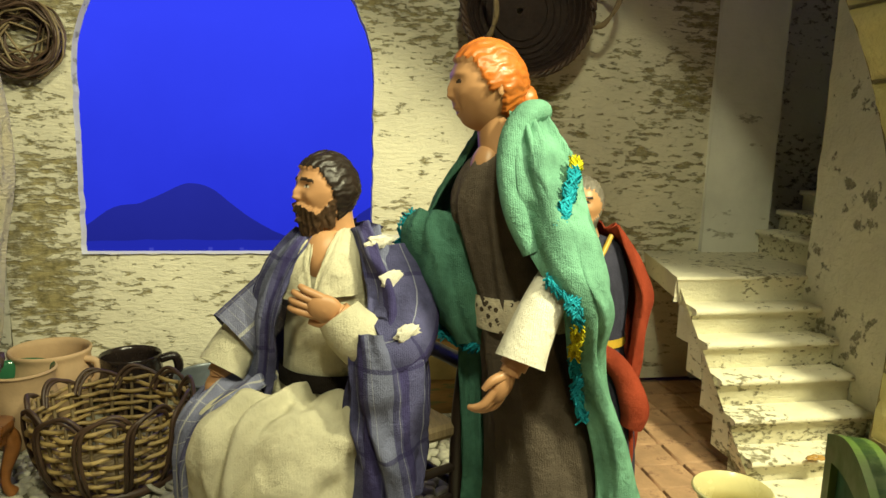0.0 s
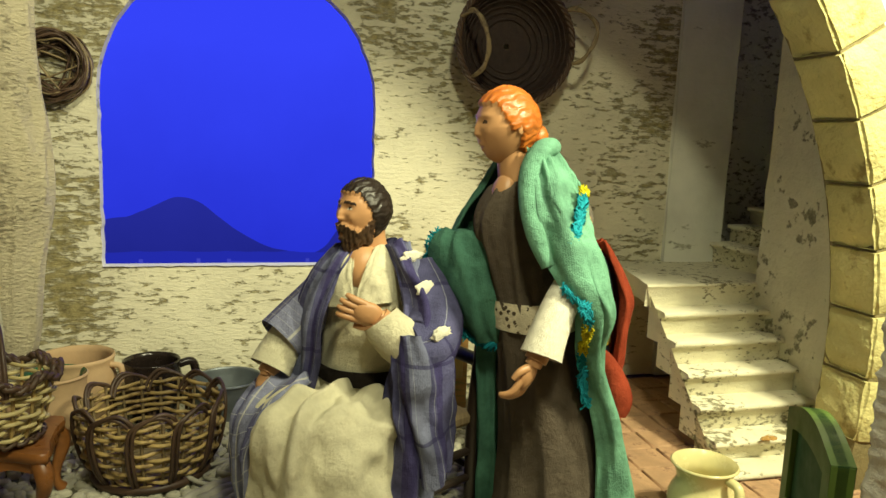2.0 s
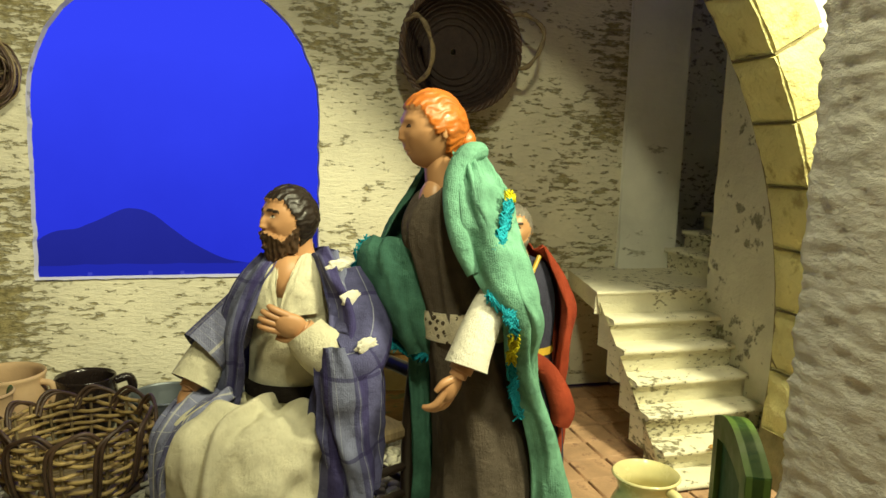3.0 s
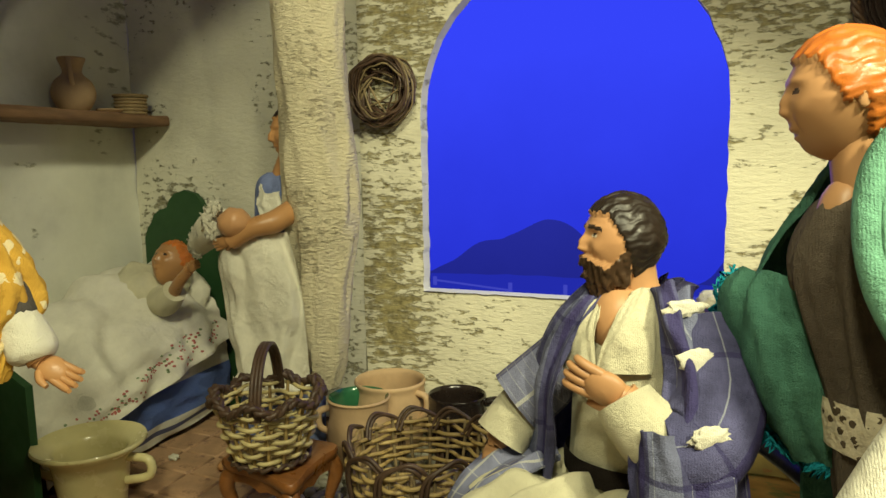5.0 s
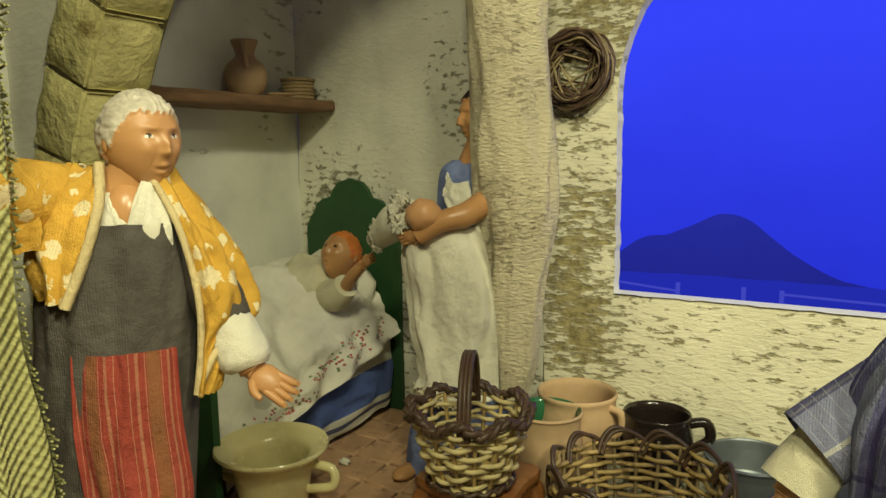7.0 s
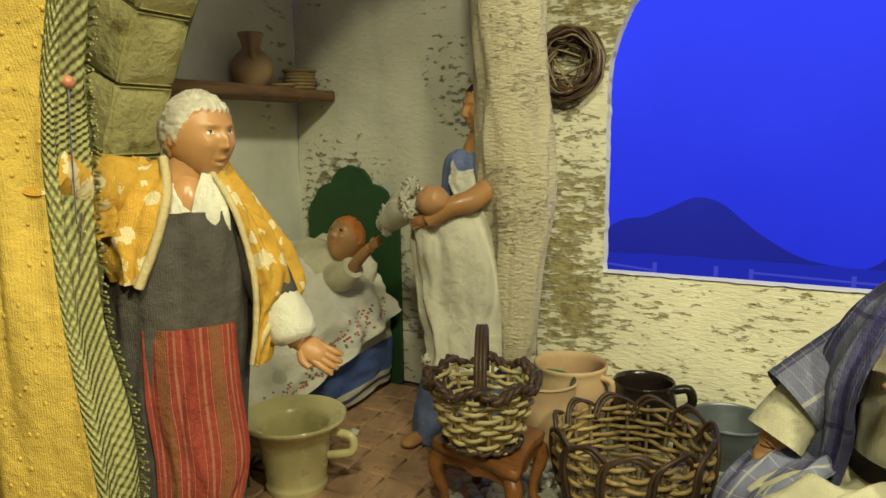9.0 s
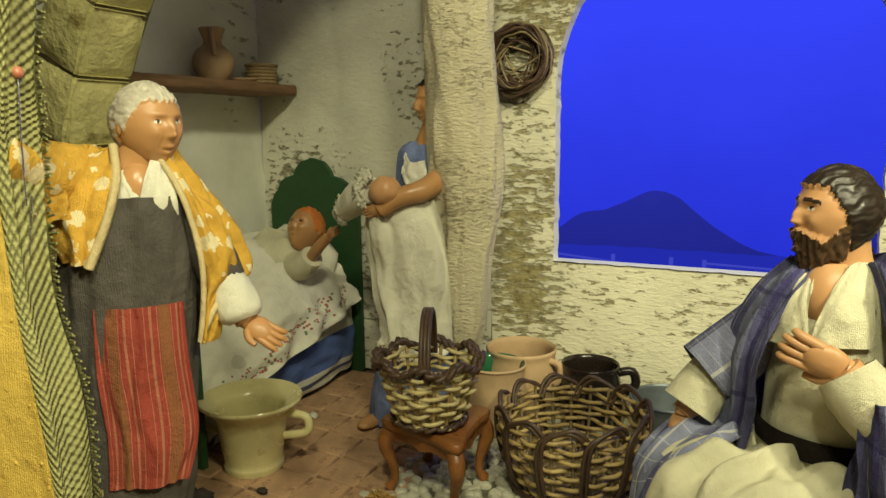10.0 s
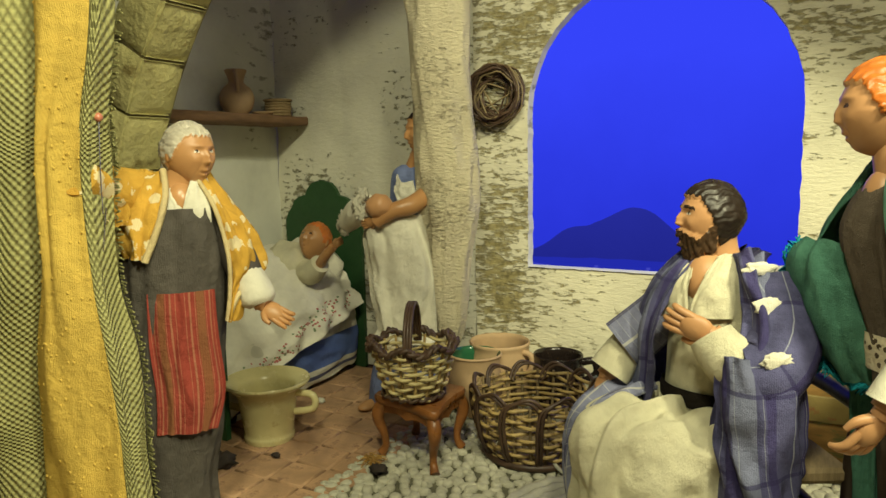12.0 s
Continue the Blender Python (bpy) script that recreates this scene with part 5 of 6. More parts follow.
s.patch([[(-0.010, 0.580, 0.134), (0.012, 0.550, 0.138), (0.038, 0.530, 0.138), (0.080, 0.528, 0.128)], [(-0.046, 0.548, 0.128), (-0.012, 0.514, 0.141), (0.020, 0.500, 0.140), (0.078, 0.502, 0.122)], [(-0.062, 0.522, 0.104), (-0.042, 0.486, 0.122), (-0.005, 0.474, 0.120), (0.066, 0.486, 0.106)], [(-0.063, 0.512, 0.06), (-0.046, 0.474, 0.070), (-0.005, 0.462, 0.072), (0.066, 0.482, 0.060)], [(-0.062, 0.512, 0.004), (-0.046, 0.470, 0.004), (0.0, 0.454, 0.004), (0.068, 0.480, 0.004)]], 3, 56, 64, thick=0.002, folds=0.0058, count=2.8, seed=2.4, fine=2.6)
s.patch(lift(((0.264, (0.052, 0.546), (0.064, 0.543), (0.076, 0.555), (0.072, 0.578), (0.055, 0.592)), (0.246, (0.058, 0.53), (0.0727, 0.522), (0.0761, 0.543), (0.064, 0.588), (0.0454, 0.608)), (0.222, (0.062, 0.515), (0.0807, 0.505), (0.0871, 0.538), (0.074, 0.598), (0.0474, 0.618)), (0.19, (0.06, 0.503), (0.0817, 0.49), (0.0911, 0.528), (0.08, 0.602), (0.0494, 0.622)), (0.15, (0.046, 0.496), (0.0747, 0.484), (0.0951, 0.528), (0.086, 0.604), (0.0514, 0.624)), (0.1, (0.042, 0.492), (0.0727, 0.48), (0.0951, 0.528), (0.089, 0.606), (0.0534, 0.628)), (0.05, (0.038, 0.49), (0.0707, 0.478), (0.0931, 0.528), (0.092, 0.61), (0.0554, 0.632)), (0.004, (0.036, 0.49), (0.0687, 0.478), (0.0911, 0.528), (0.092, 0.612), (0.0554, 0.634)))), 4, 90, 90, folds=0.0040, count=3.6, seed=1.5, fine=4.0)
s.patch(lift(((0.262, (0.028, 0.548), (0.018, 0.553), (0.012, 0.570), (0.030, 0.595)), (0.238, (0.012, 0.536), (-0.002, 0.543), (-0.008, 0.570), (0.020, 0.607)), (0.20, (-0.002, 0.532), (-0.016, 0.542), (-0.024, 0.572), (0.010, 0.614)), (0.16, (-0.006, 0.536), (-0.018, 0.548), (-0.026, 0.580), (0.010, 0.618)), (0.118, (-0.012, 0.548), (-0.024, 0.560), (-0.030, 0.588), (0.010, 0.620)))), 4, 40, 40, folds=0.0020, count=4, seed=6.0)
s.tube([(0.014, 0.578, 0.232), (-0.004, 0.577, 0.208), (-0.022, 0.573, 0.188), (-0.038, 0.566, 0.174)], [0.017, 0.021, 0.0235, 0.0235], 5, n=28, caps=False)
s.tube([(-0.020, 0.575, 0.190), (-0.036, 0.566, 0.168), (-0.047, 0.558, 0.150)], [0.015, 0.018, 0.0195], 3, n=24, caps=False)
s.tube([(-0.036, 0.566, 0.165), (-0.050, 0.555, 0.146)], [0.010, 0.009], 0, n=12)
doll_palm(s, (-0.050, 0.555, 0.147), (-0.12, -0.22, -0.90), (0.2, 0.9, -0.2), 0.034, 0, curl=0.5, thumb=1)
s.tube([(0.084, 0.548, 0.240), (0.093, 0.522, 0.208), (0.084, 0.502, 0.184), (0.066, 0.494, 0.180)], [0.022, 0.026, 0.027, 0.024], 4, n=28)
s.patch([[(0.048, 0.484, 0.196), (0.062, 0.474, 0.200), (0.090, 0.482, 0.196), (0.104, 0.510, 0.200)], [(0.048, 0.480, 0.165), (0.066, 0.468, 0.160), (0.094, 0.476, 0.160), (0.110, 0.508, 0.165)], [(0.056, 0.480, 0.120), (0.072, 0.470, 0.110), (0.096, 0.476, 0.115), (0.110, 0.508, 0.12)], [(0.070, 0.482, 0.080), (0.082, 0.472, 0.066), (0.098, 0.478, 0.075), (0.110, 0.508, 0.09)]], 4, 40, 44, folds=0.0035, count=2.6, seed=4.4, fine=1.5)
s.tube([(0.070, 0.497, 0.180), (0.060, 0.499, 0.188), (0.050, 0.502, 0.197), (0.043, 0.505, 0.206)], [0.019, 0.0205, 0.0190, 0.0170], 3, n=26, caps=False)
s.tube([(0.060, 0.505, 0.190), (0.042, 0.506, 0.208)], [0.010, 0.0095], 0, n=12)
doll_palm(s, (0.044, 0.506, 0.206), (-0.86, 0.05, 0.32), (0.2, 0.95, 0.1), 0.044, 0, curl=0.25, thumb=1)
s.patch([[(-0.026, 0.604, 0.150), (-0.018, 0.575, 0.146), (-0.004, 0.556, 0.142)], [(-0.060, 0.578, 0.128), (-0.045, 0.548, 0.140), (-0.018, 0.530, 0.144)], [(-0.076, 0.556, 0.108), (-0.068, 0.526, 0.120), (-0.044, 0.506, 0.132)], [(-0.079, 0.552, 0.070), (-0.075, 0.520, 0.080), (-0.064, 0.502, 0.100)], [(-0.072, 0.552, 0.026), (-0.069, 0.523, 0.030), (-0.063, 0.505, 0.046)]], 5, 40, 48, folds=0.0034, count=2.6, seed=3.3, fine=1.3)
for p, r in (((0.074, 0.528, 0.256), (0.012, 0.0014, 0.005)), ((0.083, 0.508, 0.231), (0.012, 0.0013, 0.007)), ((0.090, 0.479, 0.199), (0.011, 0.0014, 0.006))):
    s.ball(p, r, 8, rough=0.5, n=28, seed=p[0] * 90, axes=((0.86, 0.5, 0), (-0.5, 0.86, 0), (0, 0, 1)))
tagged(s.done("seated_figurine", [SKIN, HAIR_DARK, BEARD, LINEN, INDIGO, INDIGO_BAND, BLACK, BROW, WHITE, EYE_WHITE]), "seated bearded doll in cream tunic and striped indigo robe", "figurine")

# the dark chair under it
chair = thing("chair", "small dark wooden chair with a rush seat", "chair")
CC, CF, CS = np.array((0.068, 0.566)), np.array((0.88, 0.47)), np.array((0.47, -0.88))
corner = {}
for name, f, w, top in (("back_near", 0.058, 0.052, 0.205), ("back_far", 0.058, -0.052, 0.205), ("front_near", -0.050, 0.050, 0.100), ("front_far", -0.050, -0.050, 0.100)):
    p = CC + CF * f + CS * w
    corner[name] = p
    lean = CF * (0.010 if f > 0 else 0)
    s = Shape()
    s.tube([(p[0], p[1], 0.0), (p[0], p[1], 0.09), (*(p + lean * 0.5), min(top, 0.15)), (*(p + lean), top)], [0.0062, 0.0068, 0.0066, 0.0055], n=10)
    part("post", s, [BLACKWOOD], chair)
for a, b, z, r in (("back_near", "back_far", 0.188, 0.008), ("back_near", "back_far", 0.150, 0.007), ("back_near", "front_near", 0.035, 0.004), ("back_near", "front_near", 0.062, 0.004), ("back_far", "front_far", 0.05, 0.004), ("front_near", "front_far", 0.045, 0.004), ("back_near", "back_far", 0.045, 0.004)):
    p, q = corner[a], corner[b]
    o = CF * (0.006 if z > 0.1 else 0)
    s = Shape()
    s.tube([(*(p + o), z), (*((p + q) / 2 + o * 1.6), z), (*(q + o), z)], r, n=8)
    part("rail" if z > 0.1 else "rung", s, [BLACKWOOD], chair)
s = Shape()
order = [corner[k] for k in ("back_near", "back_far", "front_far", "front_near")]
s.grid([[(*(CC + (p - CC) * g), z) for p in order] for g, z in ((0.97, 0.088), (1.03, 0.092), (1.03, 0.098), (0.97, 0.101))], wrap=True)
s.fan([(*(CC + (p - CC) * 0.97), 0.101) for p in order])
part("seat", s, [RUSH], chair, "woven rush seat", smooth=False)

# the old doll under the stair
s = Shape()
head(s, (0.262, 0.600, 0.279), (-0.45, -0.89, 0.0), 0.047, 0, 1, 1, 5, 5, short=True, cap=0.03, n=80, m=60)
s.tube([(0.264, 0.602, 0.262), (0.267, 0.606, 0.240)], [0.011, 0.018], 0, n=14)
s.loft([(0.267, 0.608, 0.250, 0.018, 0.015, 10), (0.269, 0.608, 0.240, 0.035, 0.024, 10), (0.273, 0.609, 0.205, 0.041, 0.031, 10), (0.277, 0.609, 0.150, 0.036, 0.031, 10), (0.280, 0.606, 0.10, 0.042, 0.037, 10), (0.280, 0.602, 0.05, 0.048, 0.044, 10), (0.280, 0.602, 0.002, 0.050, 0.046, 10)], 2, n=70, folds=9, depth=0.06, seed=7.0)
s.tube([(0.242, 0.592, 0.250), (0.252, 0.580, 0.232), (0.261, 0.577, 0.218)], 0.0026, 4, n=6)
s.tube([(0.287, 0.590, 0.252), (0.274, 0.580, 0.234), (0.261, 0.577, 0.218)], 0.0026, 4, n=6)
s.loft([(0.277, 0.609, 0.158, 0.0375, 0.0325, 10), (0.277, 0.609, 0.150, 0.038, 0.033, 10)], 4, n=50, caps=False)
s.patch(lift(((0.260, (0.252, 0.632), (0.275, 0.628), (0.293, 0.607), (0.290, 0.590)), (0.236, (0.245, 0.648), (0.292, 0.648), (0.315, 0.610), (0.302, 0.582)), (0.20, (0.260, 0.655), (0.312, 0.648), (0.333, 0.605), (0.312, 0.576)), (0.16, (0.270, 0.655), (0.317, 0.648), (0.334, 0.60), (0.308, 0.572)), (0.11, (0.275, 0.655), (0.312, 0.645), (0.324, 0.60), (0.302, 0.570)), (0.06, (0.275, 0.655), (0.312, 0.645), (0.326, 0.598), (0.310, 0.572)), (0.02, (0.275, 0.655), (0.308, 0.645), (0.318, 0.60), (0.308, 0.575)))), 3, 44, 60, folds=0.0036, count=4, seed=2.0)
s.patch(lift(((0.262, (0.252, 0.628), (0.240, 0.620), (0.236, 0.600)), (0.235, (0.242, 0.640), (0.224, 0.620), (0.230, 0.588)), (0.19, (0.245, 0.645), (0.224, 0.620), (0.236, 0.585)))), 3, 20, 24, folds=0.002, count=3, seed=3.0)
s.tube([(0.252, 0.580, 0.152), (0.278, 0.570, 0.148), (0.298, 0.568, 0.128), (0.308, 0.562, 0.100), (0.306, 0.562, 0.082)], [0.006, 0.009, 0.011, 0.013, 0.010], 3, n=14)
tagged(s.done("old_figurine", [SKIN, HAIR_OLD, NAVY, RED, BRAID, BROW]), "grey-bearded doll in dark blue robe and red cloak", "figurine")

# the grey-haired doll with the golden shawl
GO, GR, GN = np.array((-0.400, 0.411)), np.array((0.68, 0.733)), np.array((0.733, -0.68))
GT = math.degrees(math.atan2(GR[1], GR[0]))


def G(a, b, z):
    p = GO + GR * a + GN * b
    return (float(p[0]), float(p[1]), z)


def ringG(a, b, z, w, d):
    return (*G(a, b, z), w, d, GT)


def netG(rows):
    return [[G(a, b, z) for a, b in row] for z, *row in rows]


s = Shape()
head(s, G(0.003, 0.005, 0.351), tuple(GR * 0.64 + GN * 0.77) + (-0.05,), 0.0555, 0, 1, None, None, 7, 8, cap=0.030, jaw=0.26, wavy=0.02, soft=0.15)
s.tube([G(0.000, 0.003, 0.338), G(-0.006, 0.001, 0.325), G(-0.013, 0.0, 0.305)], [0.0165, 0.0165, 0.024], 0, n=16)
s.ball(G(-0.006, 0.012, 0.308), (0.014, 0.014, 0.020), 0)
s.loft([ringG(-0.014, 0, 0.322, 0.022, 0.018), ringG(-0.016, 0, 0.310, 0.036, 0.026), ringG(-0.018, 0, 0.285, 0.039, 0.030), ringG(-0.018, 0, 0.26, 0.036, 0.028)], 2, n=48, folds=7, depth=0.03, seed=1)
s.patch(netG(((0.330, (0.004, 0.016), (0.010, 0.014), (0.016, 0.006)), (0.305, (-0.004, 0.028), (0.008, 0.030), (0.018, 0.022)), (0.282, (-0.008, 0.026), (0.006, 0.027), (0.018, 0.022)))), 2, 14, 16, folds=0.0008, count=2)
s.patch(netG(((0.330, (-0.020, 0.018), (-0.025, 0.012), (-0.030, 0.004)), (0.305, (-0.010, 0.030), (-0.022, 0.029), (-0.036, 0.020)), (0.282, (-0.008, 0.027), (-0.022, 0.027), (-0.038, 0.020)))), 2, 14, 16, folds=0.0008, count=2)
s.loft([ringG(-0.012, 0, 0.304, 0.0410, 0.0350), ringG(-0.012, 0, 0.285, 0.0440, 0.0370), ringG(-0.014, 0, 0.26, 0.046, 0.037), ringG(-0.016, 0, 0.228, 0.046, 0.036), ringG(-0.022, 0, 0.18, 0.047, 0.036), ringG(-0.024, 0, 0.128, 0.044, 0.036), ringG(-0.024, 0, 0.095, 0.042, 0.035), ringG(-0.026, 0, 0.05, 0.036, 0.031), ringG(-0.024, 0, 0.002, 0.036, 0.030)], 3, n=100, folds=7, depth=0.060, seed=3.0)
s.patch(netG(((0.231, (-0.038, 0.030), (-0.012, 0.038), (0.017, 0.030)), (0.19, (-0.039, 0.034), (-0.012, 0.042), (0.018, 0.034)), (0.14, (-0.036, 0.035), (-0.010, 0.043), (0.021, 0.034)), (0.104, (-0.038, 0.034), (-0.012, 0.042), (0.012, 0.036)))), 4, 50, 50, folds=0.0013, count=4, seed=4.0)
s.patch(netG(((0.334, (0.006, 0.014), (0.014, 0.004), (0.018, -0.012), (0.008, -0.028)), (0.305, (0.022, 0.026), (0.034, 0.014), (0.038, -0.005), (0.024, -0.036)), (0.275, (0.030, 0.030), (0.046, 0.022), (0.058, -0.002), (0.040, -0.038)), (0.248, (0.033, 0.030), (0.050, 0.026), (0.066, 0.0), (0.046, -0.038)), (0.228, (0.031, 0.030), (0.040, 0.028), (0.048, 0.008), (0.038, -0.034)), (0.200, (0.027, 0.030), (0.031, 0.028), (0.034, 0.014), (0.030, -0.02)))), 5, 60, 70, folds=0.0028, count=3.0, seed=2.0, fine=3.5)
s.tube([G(0.007, 0.015, 0.333), G(0.022, 0.028, 0.304), G(0.031, 0.032, 0.262), G(0.031, 0.032, 0.230), G(0.027, 0.031, 0.201)], 0.0022, 6, n=6)
s.tube([G(0.028, 0.031, 0.203), G(0.038, 0.030, 0.224), G(0.054, 0.012, 0.242), G(0.064, 0.0, 0.250)], 0.0024, 6, n=6)
s.patch(netG(((0.338, (-0.020, 0.014), (-0.028, 0.012), (-0.036, 0.0), (-0.030, -0.02)), (0.318, (-0.018, 0.030), (-0.034, 0.028), (-0.052, 0.008), (-0.046, -0.02)), (0.29, (-0.026, 0.036), (-0.042, 0.036), (-0.060, 0.014), (-0.055, -0.015)), (0.262, (-0.036, 0.037), (-0.044, 0.037), (-0.052, 0.025), (-0.056, 0.0)))), 5, 36, 36, folds=0.0022, count=3, seed=6.0)
s.tube([G(-0.019, 0.015, 0.338), G(-0.018, 0.032, 0.316), G(-0.026, 0.038, 0.288), G(-0.038, 0.039, 0.260)], 0.0032, 6, n=6)
s.tube([G(-0.036, 0.0, 0.318), G(-0.056, 0.014, 0.320), G(-0.072, 0.040, 0.326), G(-0.080, 0.066, 0.336)], [0.020, 0.022, 0.020, 0.016], 5, n=24)
s.patch(netG(((0.325, (-0.050, 0.03), (-0.062, 0.045), (-0.076, 0.062)), (0.305, (-0.048, 0.032), (-0.060, 0.048), (-0.074, 0.066)), (0.292, (-0.050, 0.03), (-0.060, 0.046), (-0.072, 0.062)))), 5, 24, 16, folds=0.002, count=3, seed=7.0)
s.tube([G(0.028, 0.004, 0.285), G(0.040, 0.010, 0.258), G(0.047, 0.014, 0.240)], [0.017, 0.017, 0.0165], 3, n=20)
s.tube([G(0.040, 0.011, 0.258), G(0.049, 0.017, 0.236), G(0.056, 0.023, 0.218), G(0.058, 0.025, 0.212)], [0.0125, 0.0155, 0.0165, 0.0115], 2, n=26)
s.tube([G(0.050, 0.018, 0.230), G(0.060, 0.026, 0.211)], [0.0085, 0.0085], 0, n=12)
doll_palm(s, G(0.060, 0.026, 0.211), np.array(G(0.090, 0.042, 0.190)) - np.array(G(0.060, 0.026, 0.211)), (*(GR * -0.3 + GN * 0.7), 0.7), 0.036, 0, curl=0.35, thumb=1)
tagged(s.done("apron_figurine", [SKIN_BROWN, HAIR_GREY, WHITE, SLATE, APRON, GOLD, GOLD_EDGE, BROW, EYE_WHITE]), "grey-haired doll in golden flowered shawl and red apron", "figurine")

# bed, bedding and the doll in it
bed = thing("bed", "small bed with a scalloped green headboard", "bed")
right = [(-0.608, 0.309), (-0.590, 0.304), (-0.580, 0.294), (-0.575, 0.284), (-0.562, 0.281), (-0.551, 0.274), (-0.546, 0.263), (-0.538, 0.254), (-0.532, 0.240), (-0.532, 0.0)]
outline = [(2 * -0.6085 - x, z) for x, z in right[::-1]] + right[1:]


def board(outline, y0, y1):
    s = Shape()
    a, b = [(x, y0, z) for x, z in outline], [(x, y1, z) for x, z in outline]
    s.fan(a, flip=True)
    s.fan(b)
    s.grid([a + a[:1], b + b[:1]])
    return s


part("headboard", board(outline, 0.882, 0.890), [GREEN_DARK], bed, smooth=False)
part("footboard", board([(-0.690, 0.0), (-0.690, 0.135), (-0.66, 0.150), (-0.605, 0.158), (-0.55, 0.150), (-0.520, 0.135), (-0.520, 0.0)], 0.556, 0.564), [GREEN_DARK], bed, smooth=False)
s = Shape()
s.box((-0.685, 0.566, 0.045), (-0.545, 0.880, 0.095))
part("mattress", s, [WHITE], bed, bevel=0.008)
s = Shape()
s.ball((-0.615, 0.845, 0.165), (0.065, 0.032, 0.05), rough=0.15, n=28)
tagged(s.done("pillow", [WHITE]), "plump white pillow on the bed", "pillow")
s = Shape()
s.patch([[(-0.546, 0.875, 0.105), (-0.540, 0.875, 0.05), (-0.544, 0.870, 0.012)], [(-0.542, 0.80, 0.105), (-0.535, 0.80, 0.05), (-0.541, 0.80, 0.010)], [(-0.544, 0.70, 0.10), (-0.536, 0.70, 0.05), (-0.542, 0.70, 0.006)], [(-0.549, 0.60, 0.10), (-0.541, 0.60, 0.05), (-0.547, 0.60, 0.004)]], 0, 30, 50, folds=0.0018, count=4, seed=2.0, along="u")
tagged(s.done("bed_skirt", [BLUE_CLOTH]), "blue and white striped bed cloth hanging to the floor", "bedding")
s = Shape()
g = s.patch([[(-0.702, 0.870, 0.150), (-0.66, 0.868, 0.190), (-0.60, 0.866, 0.178), (-0.556, 0.862, 0.155), (-0.536, 0.862, 0.135), (-0.526, 0.862, 0.112)], [(-0.703, 0.80, 0.165), (-0.66, 0.80, 0.205), (-0.60, 0.80, 0.200), (-0.556, 0.80, 0.168), (-0.531, 0.80, 0.130), (-0.520, 0.80, 0.096)], [(-0.703, 0.73, 0.150), (-0.66, 0.73, 0.190), (-0.60, 0.73, 0.180), (-0.556, 0.73, 0.142), (-0.530, 0.73, 0.112), (-0.519, 0.73, 0.080)], [(-0.703, 0.66, 0.130), (-0.66, 0.66, 0.160), (-0.60, 0.66, 0.152), (-0.556, 0.66, 0.122), (-0.530, 0.66, 0.080), (-0.524, 0.66, 0.062)], [(-0.703, 0.585, 0.110), (-0.66, 0.580, 0.135), (-0.60, 0.578, 0.130), (-0.560, 0.580, 0.104), (-0.540, 0.58, 0.066), (-0.530, 0.58, 0.018)]], 0, 70, 80, thick=0.002, folds=0.0050, count=4.2, seed=5.5, along="u", fine=2.6)
random.seed(31)
for k in range(26):
    # embroidered sprigs in a band above the hem
    i, j = int(8 + 66 * (k + random.uniform(0, 0.8)) / 26), int(70 * random.uniform(0.80, 0.93))
    for t in range(6):
        p = g[min(max(i + random.randint(-2, 2), 0), 80), min(max(j + random.randint(-2, 2), 0), 70)]
        s.ball(p + np.array((0.0008, -0.0006, 0.0006)), (0.0022, 0.0022, 0.0016), 1 if t % 3 else 2, n=8, rough=0.5, seed=t + k)
tagged(s.done("bed_sheet", [SHEET, THREAD, THREAD_GREEN]), "crumpled white sheet with embroidered pink flowers", "bedding")
s = Shape()
head(s, (-0.562, 0.802, 0.218), (-0.05, -0.88, 0.48), 0.058, 0, 1, None, None, 3, cap=0.02, n=80, m=60)
s.ball((-0.610, 0.800, 0.180), (0.055, 0.05, 0.036), 2, rough=0.25, n=26)
s.tube([(-0.575, 0.790, 0.172), (-0.545, 0.768, 0.176), (-0.522, 0.760, 0.192)], [0.020, 0.018, 0.0145], 2, n=18)
s.tube([(-0.530, 0.764, 0.184), (-0.508, 0.754, 0.205), (-0.490, 0.751, 0.220)], [0.008, 0.0072, 0.006], 0, n=12)
doll_palm(s, (-0.490, 0.751, 0.220), (0.75, -0.1, 0.50), (0.3, 0.9, 0.1), 0.022, 0, curl=0.4)
tagged(s.done("bed_figurine", [SKIN_BROWN, HAIR_RED, LINEN, BROW]), "red-haired doll sitting up in the bed", "figurine")

# the nurse doll and the swaddled baby doll
s = Shape()
head(s, (-0.350, 0.770, 0.376), (-0.55, -0.80, -0.05), 0.055, 0, 1, None, None, None, n=80, m=60)
s.tube([(-0.352, 0.770, 0.360), (-0.360, 0.768, 0.325)], [0.011, 0.018], 0, n=14)
s.loft([(-0.364, 0.772, 0.334, 0.020, 0.018, 0), (-0.366, 0.772, 0.320, 0.032, 0.026, 0), (-0.368, 0.772, 0.27, 0.034, 0.028, 0), (-0.366, 0.772, 0.22, 0.033, 0.030, 0), (-0.372, 0.772, 0.12, 0.044, 0.036, 0), (-0.382, 0.768, 0.04, 0.053, 0.044, 0), (-0.384, 0.766, 0.002, 0.055, 0.046, 0)], 3, n=60, folds=8, depth=0.06, seed=5.0)
s.patch([[(-0.376, 0.744, 0.322), (-0.366, 0.738, 0.312), (-0.350, 0.740, 0.314)], [(-0.378, 0.737, 0.300), (-0.366, 0.732, 0.286), (-0.342, 0.734, 0.288)]], 2, 14, 12, folds=0.001, count=2)
